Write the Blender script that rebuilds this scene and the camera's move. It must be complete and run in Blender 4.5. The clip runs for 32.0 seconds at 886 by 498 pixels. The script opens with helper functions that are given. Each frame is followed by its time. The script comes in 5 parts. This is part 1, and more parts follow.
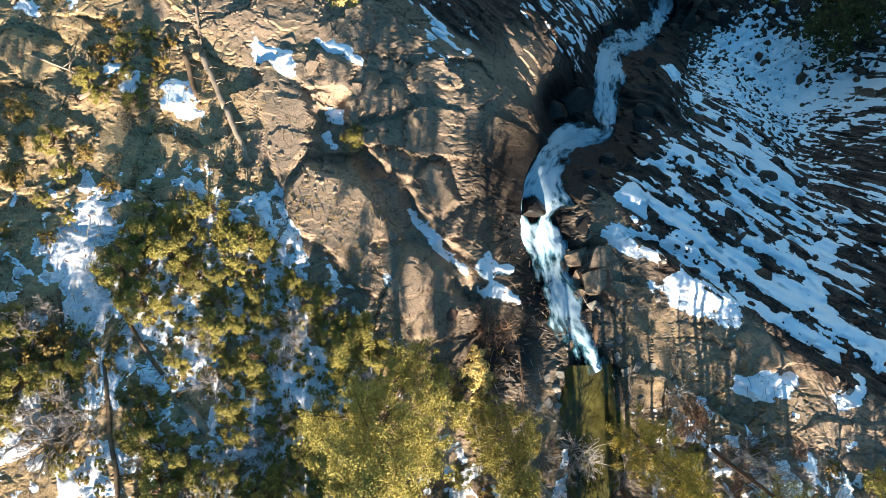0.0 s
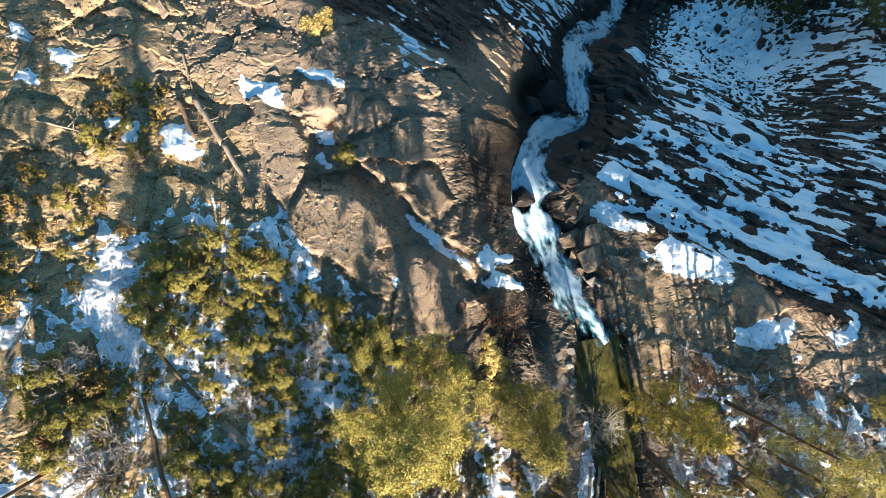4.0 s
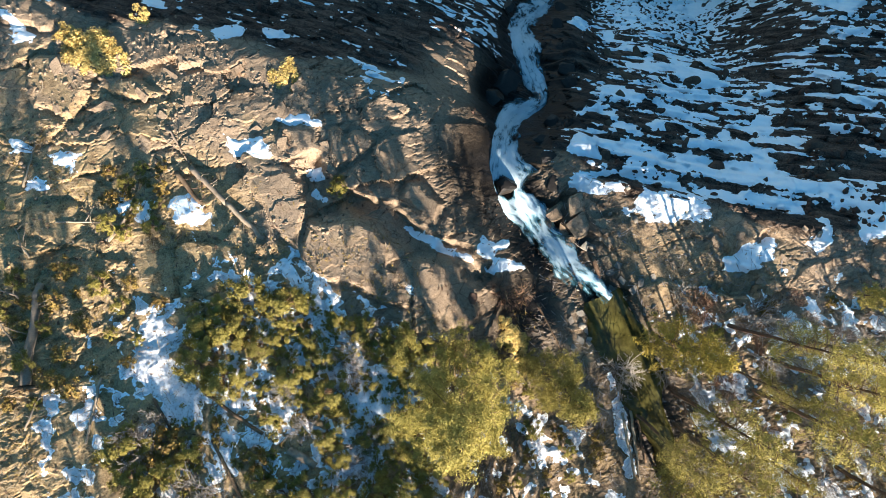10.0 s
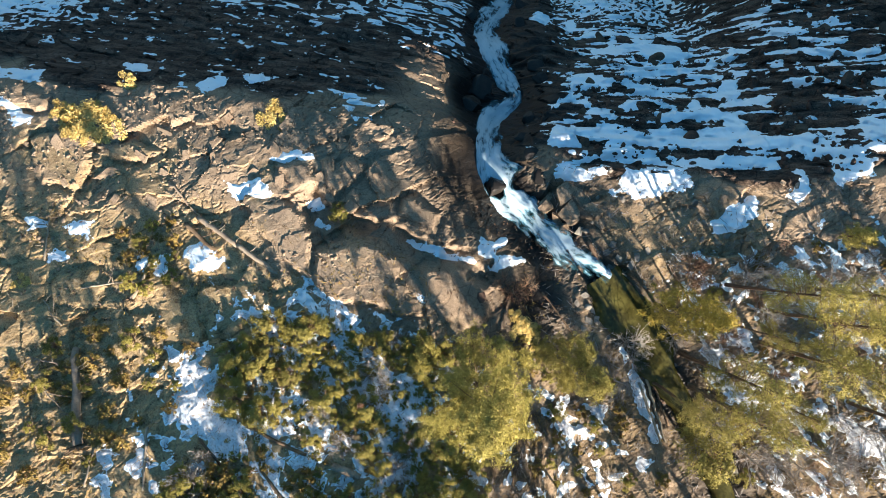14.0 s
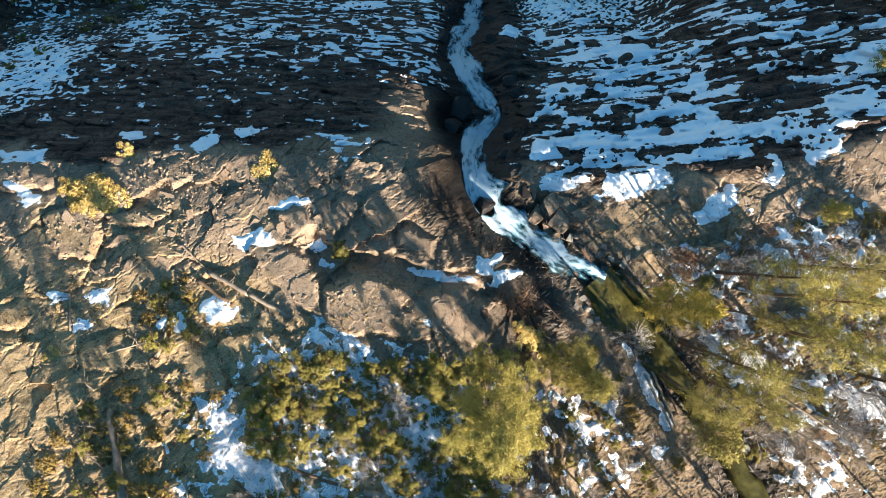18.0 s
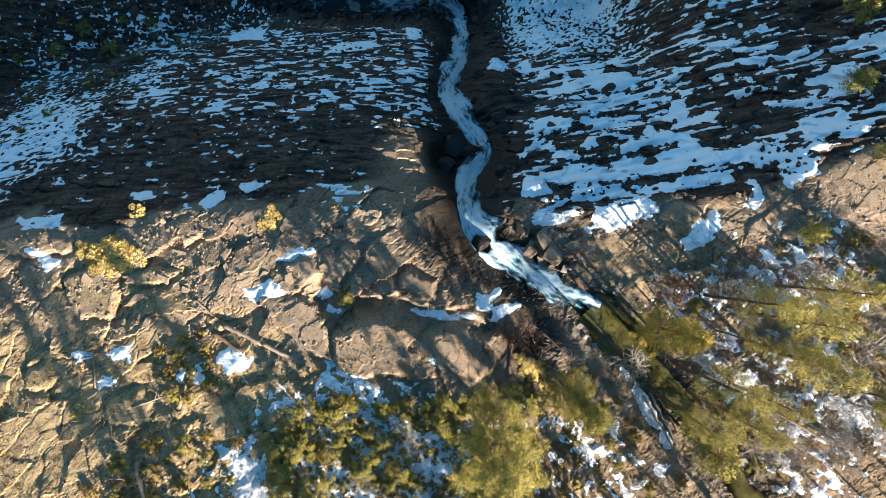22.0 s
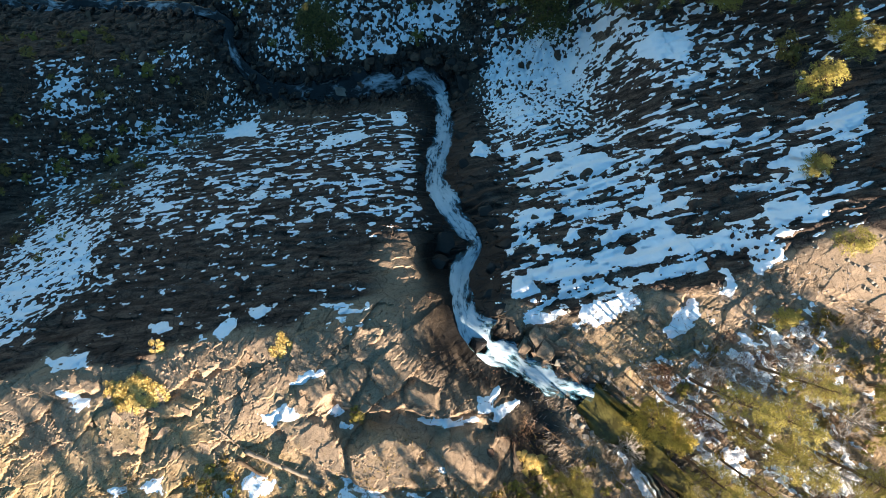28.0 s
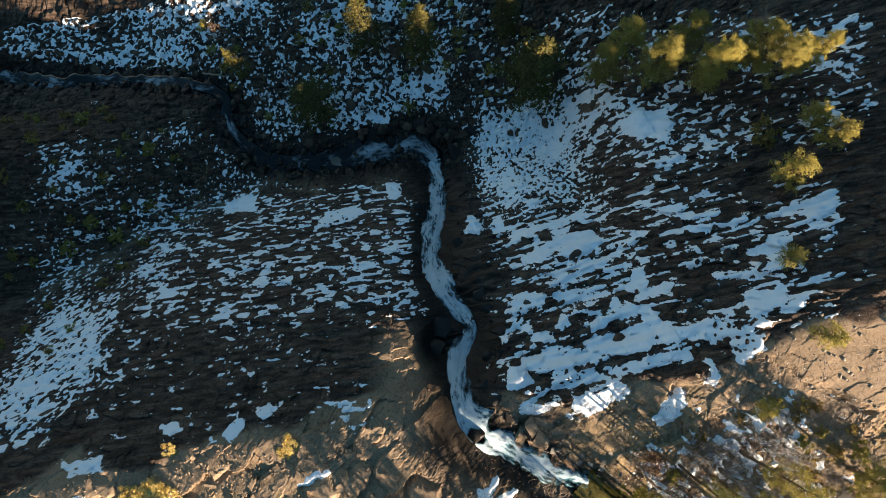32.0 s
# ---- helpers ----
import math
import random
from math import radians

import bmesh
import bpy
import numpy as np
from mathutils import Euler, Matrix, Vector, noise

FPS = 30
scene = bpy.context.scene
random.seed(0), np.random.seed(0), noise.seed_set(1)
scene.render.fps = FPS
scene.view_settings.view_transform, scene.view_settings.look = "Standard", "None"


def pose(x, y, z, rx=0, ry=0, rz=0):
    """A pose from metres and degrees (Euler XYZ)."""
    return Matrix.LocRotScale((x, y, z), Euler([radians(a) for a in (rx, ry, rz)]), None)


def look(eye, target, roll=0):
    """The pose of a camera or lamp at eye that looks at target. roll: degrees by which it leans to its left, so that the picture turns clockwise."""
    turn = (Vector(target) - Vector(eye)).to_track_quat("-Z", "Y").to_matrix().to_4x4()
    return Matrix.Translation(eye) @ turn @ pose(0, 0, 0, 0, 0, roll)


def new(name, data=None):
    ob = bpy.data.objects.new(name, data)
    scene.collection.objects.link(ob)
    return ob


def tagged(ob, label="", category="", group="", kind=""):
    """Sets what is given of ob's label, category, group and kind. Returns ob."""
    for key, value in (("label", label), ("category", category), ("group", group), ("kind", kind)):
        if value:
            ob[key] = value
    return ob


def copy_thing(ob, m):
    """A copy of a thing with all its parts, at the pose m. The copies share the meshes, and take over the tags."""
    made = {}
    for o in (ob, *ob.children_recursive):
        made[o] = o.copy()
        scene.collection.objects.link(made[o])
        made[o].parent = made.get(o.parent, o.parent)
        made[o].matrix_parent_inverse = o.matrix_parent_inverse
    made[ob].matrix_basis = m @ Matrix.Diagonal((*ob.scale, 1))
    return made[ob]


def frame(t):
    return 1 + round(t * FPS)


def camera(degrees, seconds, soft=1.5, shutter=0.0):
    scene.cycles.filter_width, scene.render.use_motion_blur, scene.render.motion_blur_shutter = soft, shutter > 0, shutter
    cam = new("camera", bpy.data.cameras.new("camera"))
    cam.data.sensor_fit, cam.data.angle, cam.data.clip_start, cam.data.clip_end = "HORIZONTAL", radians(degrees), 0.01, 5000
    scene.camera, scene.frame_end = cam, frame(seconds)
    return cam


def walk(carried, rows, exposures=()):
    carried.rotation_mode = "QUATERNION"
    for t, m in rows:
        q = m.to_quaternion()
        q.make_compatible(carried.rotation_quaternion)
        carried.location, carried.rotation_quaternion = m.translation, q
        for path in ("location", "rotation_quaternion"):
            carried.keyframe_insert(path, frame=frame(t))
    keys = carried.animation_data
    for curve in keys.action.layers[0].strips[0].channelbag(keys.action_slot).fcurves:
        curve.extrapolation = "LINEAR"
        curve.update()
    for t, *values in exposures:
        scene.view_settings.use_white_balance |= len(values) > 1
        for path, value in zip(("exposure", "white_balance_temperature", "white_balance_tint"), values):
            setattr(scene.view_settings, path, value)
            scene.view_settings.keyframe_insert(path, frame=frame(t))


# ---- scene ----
cam = camera(72.0, 32.0, 0.6)
# seconds, eye x y z in metres, tilt, lean and turn in degrees
PATH = [
    (0, 0.156, -3.177, 65.954, -1.119, 0.200, 38.407),
    (1, 0.392, -3.664, 66.590, -0.575, 0.080, 36.578),
    (2, 0.576, -4.059, 67.228, -0.143, -0.015, 34.583),
    (3, 0.704, -4.269, 67.986, 0.114, -0.067, 32.658),
    (3.5, 0.668, -4.293, 68.359, 0.140, -0.072, 31.510),
    (5.5, 0.567, -4.151, 69.908, -0.074, -0.038, 27.004),
    (6, 0.535, -3.992, 70.292, -0.208, -0.042, 26.022),
    (7, 0.241, -3.704, 71.020, -0.636, -0.075, 23.851),
    (8, 0.082, -3.412, 71.844, -0.966, -0.142, 21.582),
    (9, -0.018, -3.348, 72.533, -0.967, -0.227, 19.244),
    (10, -0.053, -3.554, 73.326, -0.746, -0.334, 16.963),
    (11, -0.137, -3.677, 74.103, -0.513, -0.422, 14.570),
    (12, -0.272, -3.632, 74.830, -0.456, -0.473, 12.378),
    (13, -0.422, -3.378, 75.520, -0.523, -0.488, 10.204),
    (14, -0.434, -3.112, 76.297, -0.504, -0.448, 7.951),
    (14.5, -0.383, -2.875, 76.676, -0.519, -0.405, 6.925),
    (16.5, -0.257, -1.605, 78.217, -0.542, -0.198, 2.738),
    (17, -0.110, -1.393, 78.562, -0.479, -0.161, 2.240),
    (18, -0.040, -0.798, 79.267, -0.373, -0.108, 0.846),
    (19, 0.000, 0.000, 80.000, -0.315, -0.063, 0.000),
    (20, 0.107, 0.772, 80.831, -0.148, -0.000, -0.787),
    (21, 0.238, 1.662, 81.633, 0.051, 0.065, -1.575),
    (22, 0.357, 2.803, 82.480, 0.211, 0.142, -2.420),
    (23, 0.572, 4.286, 83.236, 0.317, 0.234, -3.346),
    (24, 0.972, 6.077, 84.085, 0.372, 0.356, -4.050),
    (25, 1.333, 8.014, 84.936, 0.437, 0.438, -4.838),
    (25.5, 1.462, 9.054, 85.427, 0.484, 0.454, -5.263),
    (27.5, 2.080, 13.336, 87.073, 0.827, 0.460, -6.879),
    (28, 2.246, 14.473, 87.555, 0.932, 0.445, -7.266),
    (29, 2.555, 16.939, 88.474, 1.145, 0.371, -7.765),
    (30, 2.953, 19.727, 89.433, 1.313, 0.288, -8.120),
    (31, 3.334, 22.498, 90.496, 1.559, 0.187, -8.530),
    (32, 3.794, 25.414, 91.421, 1.781, 0.071, -8.899),
]
walk(cam, [(r[0], pose(*r[1:])) for r in PATH], [(0, 2.10, 6450, 15), (24.0, 2.05, 6450, 15), (29.0, 2.38, 7200, 20), (31.0, 2.46, 7800, 21), (31.5, 2.32, 7900, 21), (32, 1.78, 7900, 21)])
# ---- light: a low winter sun, a deep blue sky ----
SUN_AZIMUTH, SUN_ELEVATION = -49.0, 27.0     # degrees; azimuth counted from +x towards +y
sun_data = bpy.data.lights.new("sun", "SUN")
sun_data.energy, sun_data.angle, sun_data.color = 4.75, radians(0.53), (1.0, 0.885, 0.72)
sun = new("sun", sun_data)
sun_way = Vector((math.cos(radians(SUN_AZIMUTH)) * math.cos(radians(SUN_ELEVATION)),
                  math.sin(radians(SUN_AZIMUTH)) * math.cos(radians(SUN_ELEVATION)), math.sin(radians(SUN_ELEVATION))))
sun.matrix_world = look(sun_way * 400, (0, 0, 0))
world = bpy.data.worlds.new("sky")
world.use_nodes = True
scene.world = world
sky = world.node_tree.nodes.new("ShaderNodeTexSky")
sky.sky_type, sky.sun_disc = "NISHITA", False
sky.sun_elevation, sky.sun_rotation = radians(SUN_ELEVATION), radians(90 - SUN_AZIMUTH)
sky.air_density, sky.dust_density, sky.ozone_density, sky.altitude = 1.4, 0.3, 4.0, 2000
back = world.node_tree.nodes["Background"]
back.inputs["Strength"].default_value = 0.049
tone = world.node_tree.nodes.new("ShaderNodeHueSaturation")
tone.inputs["Hue"].default_value, tone.inputs["Saturation"].default_value = 0.479, 1.18
world.node_tree.links.new(sky.outputs[0], tone.inputs["Color"])
world.node_tree.links.new(tone.outputs[0], back.inputs[0])


# ---- noise on arrays ----
def rand2(ix, iy, seed):
    h = (ix.astype(np.int64) * 374761393 + iy.astype(np.int64) * 668265263 + seed * 974634577) & 0xFFFFFFFF
    h = ((h ^ (h >> 13)) * 1274126177) & 0xFFFFFFFF
    h = ((h ^ (h >> 16)) * 2246822519) & 0xFFFFFFFF
    return ((h ^ (h >> 15)) & 0xFFFFFF) / float(0xFFFFFF)


def value_noise(x, y, seed=0):
    ix, iy = np.floor(x), np.floor(y)
    fx, fy = x - ix, y - iy
    fx, fy = fx * fx * (3 - 2 * fx), fy * fy * (3 - 2 * fy)
    a, b = rand2(ix, iy, seed), rand2(ix + 1, iy, seed)
    c, d = rand2(ix, iy + 1, seed), rand2(ix + 1, iy + 1, seed)
    return (a + (b - a) * fx) * (1 - fy) + (c + (d - c) * fx) * fy


def fbm(x, y, octaves=4, seed=0):
    """About -1 to 1."""
    total, size, weight = 0.0, 1.0, 0.0
    for k in range(octaves):
        total = total + size * (value_noise(x * 2 ** k + 17.3 * k, y * 2 ** k - 9.1 * k, seed + k) * 2 - 1)
        weight += size
        size *= 0.5
    return total / weight * 1.6


def cells(x, y, seed=0):
    """Nearest and second distance to scattered seeds, two random numbers of the nearest seed, and a plane tilted at random about it."""
    ix, iy = np.floor(x), np.floor(y)
    f1, f2 = np.full(x.shape, 9.0), np.full(x.shape, 9.0)
    r1, r2, tilt = np.zeros(x.shape), np.zeros(x.shape), np.zeros(x.shape)
    for dx in (-1, 0, 1):
        for dy in (-1, 0, 1):
            cx, cy = ix + dx, iy + dy
            ox, oy = cx + rand2(cx, cy, seed) - x, cy + rand2(cx, cy, seed + 1) - y
            d = np.hypot(ox, oy)
            near = d < f1
            f2 = np.where(near, f1, np.minimum(f2, d))
            a, b = rand2(cx, cy, seed + 2), rand2(cx, cy, seed + 3)
            r1, r2, tilt = np.where(near, a, r1), np.where(near, b, r2), np.where(near, (a * 2 - 1) * ox + (b * 2 - 1) * oy, tilt)
            f1 = np.where(near, d, f1)
    return f1, f2, r1, r2, tilt


def inside(x, y, shape):
    """Signed distance to a closed outline, positive inside."""
    best, odd = np.full(x.shape, 1e9), np.zeros(x.shape, bool)
    for (ax, ay), (bx, by) in zip(shape, shape[1:] + shape[:1]):
        dx, dy = bx - ax, by - ay
        t = np.clip(((x - ax) * dx + (y - ay) * dy) / (dx * dx + dy * dy + 1e-9), 0, 1)
        best = np.minimum(best, np.hypot(x - ax - t * dx, y - ay - t * dy))
        odd ^= ((ay > y) != (by > y)) & (x < dx * (y - ay) / (dy if dy else 1e-9) + ax)
    return np.where(odd, best, -best)


# ---- the lie of the land ----
def sstep(a, b, x):
    t = np.clip((x - a) / (b - a), 0.0, 1.0)
    return t * t * (3 - 2 * t)


def smax(a, b, k):
    return 0.5 * (a + b + np.sqrt((a - b) ** 2 + k * k))


def along(x, y, line):
    """Distance to a polyline and how far along it (0 to 1) the nearest point lies."""
    best, where = np.full(np.shape(x), 1e9), np.zeros(np.shape(x))
    total = sum(np.hypot(b[0] - a[0], b[1] - a[1]) for a, b in zip(line, line[1:]))
    gone = 0.0
    for a, b in zip(line, line[1:]):
        dx, dy = b[0] - a[0], b[1] - a[1]
        length = np.hypot(dx, dy)
        t = np.clip(((x - a[0]) * dx + (y - a[1]) * dy) / length ** 2, 0, 1)
        d = np.hypot(x - a[0] - t * dx, y - a[1] - t * dy)
        near = d < best
        best, where = np.where(near, d, best), np.where(near, (gone + t * length) / total, where)
        gone += length
    return best, where


ALCOVE = (1.2, 15.0)
CREVICE = [(-13.0, -0.9), (-10.4, -3.1), (-5.5, -2.7), (-2.2, -3.7), (3.9, -5.0)]
FALL = [(17.5, -4.3), (15.8, -3.6), (12.6, -2.1), (9.2, 0.6), (5.4, 3.0), (3.8, 5.6), (3.4, 9.2), (3.9, 12.0), (6.1, 15.0), (6.4, 16.5), (5.1, 18.8), (3.0, 22.0), (2.0, 25.6), (2.8, 31.1), (4.8, 37.0), (5.2, 44.0), (4.6, 48.0)]
STREAM = [(16.8, -4.0), (19.7, -7.3), (22.2, -9.8), (25.0, -13.8), (28.1, -18.3), (30.6, -22.2), (36.0, -32.0), (50.0, -60.0), (120.0, -160.0)]
RIVER = [(5.0, 47.5), (0.0, 51.5), (-14.0, 50.6), (-23.0, 51.5), (-31.0, 55.0), (-36.0, 62.0), (-37.0, 68.5), (-43.0, 72.0), (-52.0, 75.5), (-66.0, 78.5), (-90.0, 84.0), (-190.0, 130.0)]


def base_height(x, y):
    side = sstep(-3, 11, x + 0.25 * np.minimum(y, 0))
    left = 18.9 - 0.26 * np.clip(y, -60, 12) - 0.03 * np.abs(x + 15)
    right = 14.0 + 0.13 * np.clip(x - 22, 0, 60) - 0.02 * np.clip(y, -40, 20)
    plateau = left * (1 - side) + right * side
    lip = 8.4 - 0.10 * np.clip(-28 - x, 0, 40) - 1.6 * sstep(8, 14, x) + 0.28 * np.clip(x - 30, 0, 60)
    s = y - lip
    steep = 1.0 - 0.10 * sstep(12, 20, x) - 0.13 * sstep(28, 40, x)
    drop = steep * (smax(s, 0, 1.2) - 0.3) + 0.5 * smax(s - 16, 0, 4.0) * (1 - sstep(28, 40, x))
    slope = plateau - drop
    floor = -37.0 + 0.55 * smax(x - 22, 0, 12) + 0.55 * smax(-38 - x, 0, 8) * (1 - sstep(56, 74, y)) - 0.10 * np.clip(55 - y, 0, 30) + (0.12 - 0.36 * sstep(20, -10, x)) * smax(y - 88, 0, 12) - 6.0 * sstep(66, 84, y) * sstep(-34, -58, x)
    z = smax(slope, floor, 5.0)
    z = z - 3.0 * sstep(-9, 2, x) * (1 - sstep(5, 12, x)) * np.exp(-((y - 14) / 6.5) ** 2)
    z = z - 3.5 * np.exp(-(((x - ALCOVE[0]) / 2.6) ** 2 + ((y - ALCOVE[1]) / 3.2) ** 2))
    d, t = along(x, y, FALL)
    z = z - 4.0 * np.exp(-(d / 4.0) ** 2) * sstep(0.0, 0.2, t) * (1 - 0.7 * sstep(0.8, 1.0, t))
    d, t = along(x, y, STREAM)
    z = z - 1.6 * np.exp(-((d + 0.9 * fbm(x / 2.6, y / 2.6, 3, 12)) / 3.6) ** 2)
    d, t = along(x, y, RIVER)
    return z - 1.3 * np.exp(-(d / 4.5) ** 2)

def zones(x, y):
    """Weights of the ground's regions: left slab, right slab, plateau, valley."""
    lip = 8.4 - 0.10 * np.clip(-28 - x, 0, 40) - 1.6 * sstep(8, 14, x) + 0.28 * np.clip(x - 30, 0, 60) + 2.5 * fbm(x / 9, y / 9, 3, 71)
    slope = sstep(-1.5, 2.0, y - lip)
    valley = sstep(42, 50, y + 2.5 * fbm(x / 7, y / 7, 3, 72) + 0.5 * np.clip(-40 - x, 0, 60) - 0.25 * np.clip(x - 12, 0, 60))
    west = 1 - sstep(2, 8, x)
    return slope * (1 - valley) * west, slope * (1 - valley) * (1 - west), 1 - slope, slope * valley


def rib(x, y):
    """The bare sunlit buttress west of the falls."""
    return np.exp(-((x + 3.6) / 3.6) ** 4 - ((y - 12.5) / 5.0) ** 4)


def ledge(x, y, turn, period, seed):
    """Where on its ledge a point lies (0 to 1, the step down near 1), and the ledge's random height."""
    ca, sa = math.cos(radians(turn)), math.sin(radians(turn))
    v, u = x * ca + y * sa, -x * sa + y * ca
    u = u + 1.3 * fbm(v / 11, u / 5, 4, seed) + 0.25 * fbm(v / 2.2, u / 0.8, 2, seed + 5)
    k = u / period
    drop = rand2(np.floor(k), np.floor(v / 7 + 3 * rand2(np.floor(k), np.floor(k) * 0, seed)), seed + 8)
    return k - np.floor(k), drop


# bare smooth plates of bedrock
PLATES = []


def plate(proud, *shape):
    """A plate by its outline, and how far it stands proud, in metres."""
    PLATES.append((proud, list(shape)))


plate(0.54, (-18.9, -1.2), (-16.6, -1.2), (-13.9, -1.4), (-12.9, -2.2), (-12.5, -3.5), (-11.8, -4.3), (-11.8, -6.2), (-11.1, -8.0), (-13.4, -7.0), (-15.3, -5.4), (-16.9, -3.7), (-18.3, -2.4))
plate(0.75, (-11.6, -4.7), (-9.6, -4.1), (-7.1, -4.0), (-5.3, -4.5), (-4.1, -5.5), (-3.3, -6.8), (-1.9, -8.5), (-0.7, -9.8), (-3.1, -10.0), (-5.7, -9.6), (-8.2, -9.4), (-9.7, -9.2), (-11.1, -8.3), (-11.5, -6.6))
plate(0.62, (-1.4, -4.9), (0.8, -4.7), (3.9, -5.0), (4.7, -6.3), (5.6, -9.3), (4.1, -10.2), (2.4, -10.7), (1.0, -9.9), (-0.7, -8.3), (-1.5, -6.4))
plate(0.72, (-4.7, -0.9), (-2.7, -1.8), (-1.1, -2.3), (-0.8, -0.5), (-3.1, 1.1), (-4.3, 0.5))
plate(0.6, (-11.0, 1.5), (-9.9, 0.1), (-8.6, 2.3), (-8.5, 3.7), (-9.9, 3.9), (-10.7, 3.1))
plate(0.9, (9.7, 2.5), (10.7, 3.8), (11.8, 4.7), (13.4, 3.5), (15.4, 2.2), (15.4, 1.1), (13.3, 1.0), (11.3, 1.2))
plate(0.42, (24.5, 5.7), (27.8, 8.1), (29.9, 6.9), (29.3, 5.4), (26.8, 3.3))
plate(0.48, (40.9, 9.0), (43.3, 11.7), (48.0, 13.8), (53.9, 14.2), (57.8, 12.3), (55.9, 0.8), (51.6, 0.7), (48.5, 3.1), (44.6, 5.5))
plate(0.42, (-44.4, 6.3), (-42.7, 7.0), (-39.8, 5.9), (-39.6, 4.4), (-42.1, 4.4))
plate(0.36, (-33.9, 1.5), (-30.5, 2.8), (-27.5, 1.8), (-29.2, 0.4), (-32.2, 0.6))
plate(0.36, (-40.7, 1.5), (-36.4, 3.1), (-34.0, 1.0), (-34.1, -2.5), (-37.9, -2.7))
plate(0.42, (-29.4, 6.8), (-27.3, 8.0), (-25.2, 5.9), (-27.4, 4.3))
plate(0.42, (-16.8, 2.0), (-14.1, 2.7), (-12.6, 0.9), (-14.5, 0.1))
plate(0.54, (-12.8, 3.0), (-11.6, 3.7), (-9.7, 0.9), (-10.4, -0.4))
plate(0.42, (-48.4, 6.8), (-45.8, 7.9), (-42.8, 6.9), (-41.4, 4.2), (-44.2, 4.1), (-47.3, 5.3))
plate(0.36, (-43.0, -7.7), (-40.6, -6.9), (-39.6, -8.2), (-40.4, -9.5), (-42.6, -9.6))
plate(0.36, (-34.6, -11.0), (-30.7, -9.7), (-28.6, -11.0), (-30.5, -13.1), (-33.8, -12.8))


def relief(x, y):
    """Joints, ledges and roughness of the rock, in metres."""
    left, right, top, valley = zones(x, y)
    rough = (0.12 + 0.24 * (1 - top)) * fbm(x / 6, y / 6, 4, 3) + 0.06 * fbm(x / 0.9, y / 0.9, 3, 9)
    def ledges(turn, period, height, seed):
        tread, drop = ledge(x, y, turn, period, seed)
        return height * (0.35 + drop) * (sstep(0.0, 0.8, tread) * 0.8 - 0.8 * sstep(0.86, 1.0, tread))
    z = rough
    z = z + left * (1 - 0.85 * rib(x, y)) * (ledges(-6, 1.15, 0.42, 21) + ledges(-4, 3.4, 0.6, 22))
    z = z + right * (ledges(9, 1.7, 0.7, 31) + ledges(7, 4.6, 1.0, 32))
    # jointed blocks on the plateau
    wx, wy = x + 0.45 * fbm(x / 3, y / 3, 4, 41), y + 0.45 * fbm(x / 3 + 40, y / 3, 4, 42)
    vx, vy = 0.9 * wx + 0.43 * wy, -0.43 * wx + 0.9 * wy
    f1, f2, r1, r2, tilt = cells(vx / 5.5, vy / 3.2, 43)
    crack = sstep(0.4, 0.7, value_noise(x / 3.1, y / 3.1, 45))
    block = 0.34 * (r1 - 0.5) + 0.55 * tilt - 0.22 * crack * (1 - sstep(0.0, 0.04, f2 - f1))
    g1, g2, q1, q2, lean = cells(vx / 1.7, vy / 1.1, 47)
    broken = sstep(0.35, 0.75, value_noise(x / 6.5, y / 6.5, 48))
    small = (0.25 + 0.75 * broken) * (0.10 * (q1 - 0.5) + 0.26 * lean) - 0.10 * crack * (1 - sstep(0.0, 0.10, g2 - g1))
    n1, n2, o1, o2, chip = cells(vx / 0.62, vy / 0.36, 50)
    small = small + broken * (0.16 * chip + 0.05 * (o1 - 0.5))
    e1, e2, c1, c2, plate = cells(x / 2.6 + 0.4 * fbm(x / 2, y / 2, 3, 51), y / 1.2 + 0.15 * x, 46)
    z = z + (left * 0.45 + right * 0.6) * (plate * 0.8 + 0.25 * (c1 - 0.5))
    rocky = top * sstep(-24, -6, y + 3 * fbm(x / 8, y / 8, 3, 49) + 10 * sstep(-5, -20, x))
    z = z + rocky * (block + small) + top * (1 - rocky) * 0.5 * small
    h1, h2, p1, p2, pt = cells(x / 2.3 + 0.2 * fbm(x, y, 2, 52), y / 2.3, 53)
    k1, k2, s1, s2, st = cells(x / 0.9, y / 0.9, 57)
    z = z + valley * (1.1 * p1 * sstep(0.0, 0.35, h2 - h1) + 0.35 * s1 * sstep(0, 0.3, k2 - k1))
    wx, wy = x + 0.30 * fbm(x / 1.4, y / 1.4, 3, 59), y + 0.30 * fbm(x / 1.4 + 7, y / 1.4, 3, 60)
    for k, (proud, shape) in enumerate(PLATES):
        xs, ys = [p[0] for p in shape], [p[1] for p in shape]
        near = (x > min(xs) - 1.5) & (x < max(xs) + 1.5) & (y > min(ys) - 1.5) & (y < max(ys) + 1.5)
        if not near.any():
            continue
        px, py = x[near], y[near]
        deep = inside(wx[near], wy[near], shape)
        face = 0.7 * proud + 0.07 * fbm(px / 3.0, py / 3.0, 4, 60 + k) + 0.10 * cells(px / 3.6 + 0.15 * py, py / 2.1 - 0.2 * px, 95 + k)[4]
        on = sstep(-0.28, 0.5, deep)
        z[near] = z[near] * (1 - on) + face * on - 0.28 * sstep(-0.8, -0.15, deep) * (1 - on)
    d, t = along(x + 0.8 * fbm(x / 2.5, y / 2.5, 3, 54), y + 0.8 * fbm(x / 2.5 + 9, y / 2.5, 3, 55), CREVICE)
    z = z - (1.5 + 0.6 * fbm(x / 3, y / 3, 2, 56)) * sstep(1.7, 0.8, d - 0.6 * tilt)
    d, t = along(x, y, FALL)
    g = np.exp(-(d / 2.0) ** 2)
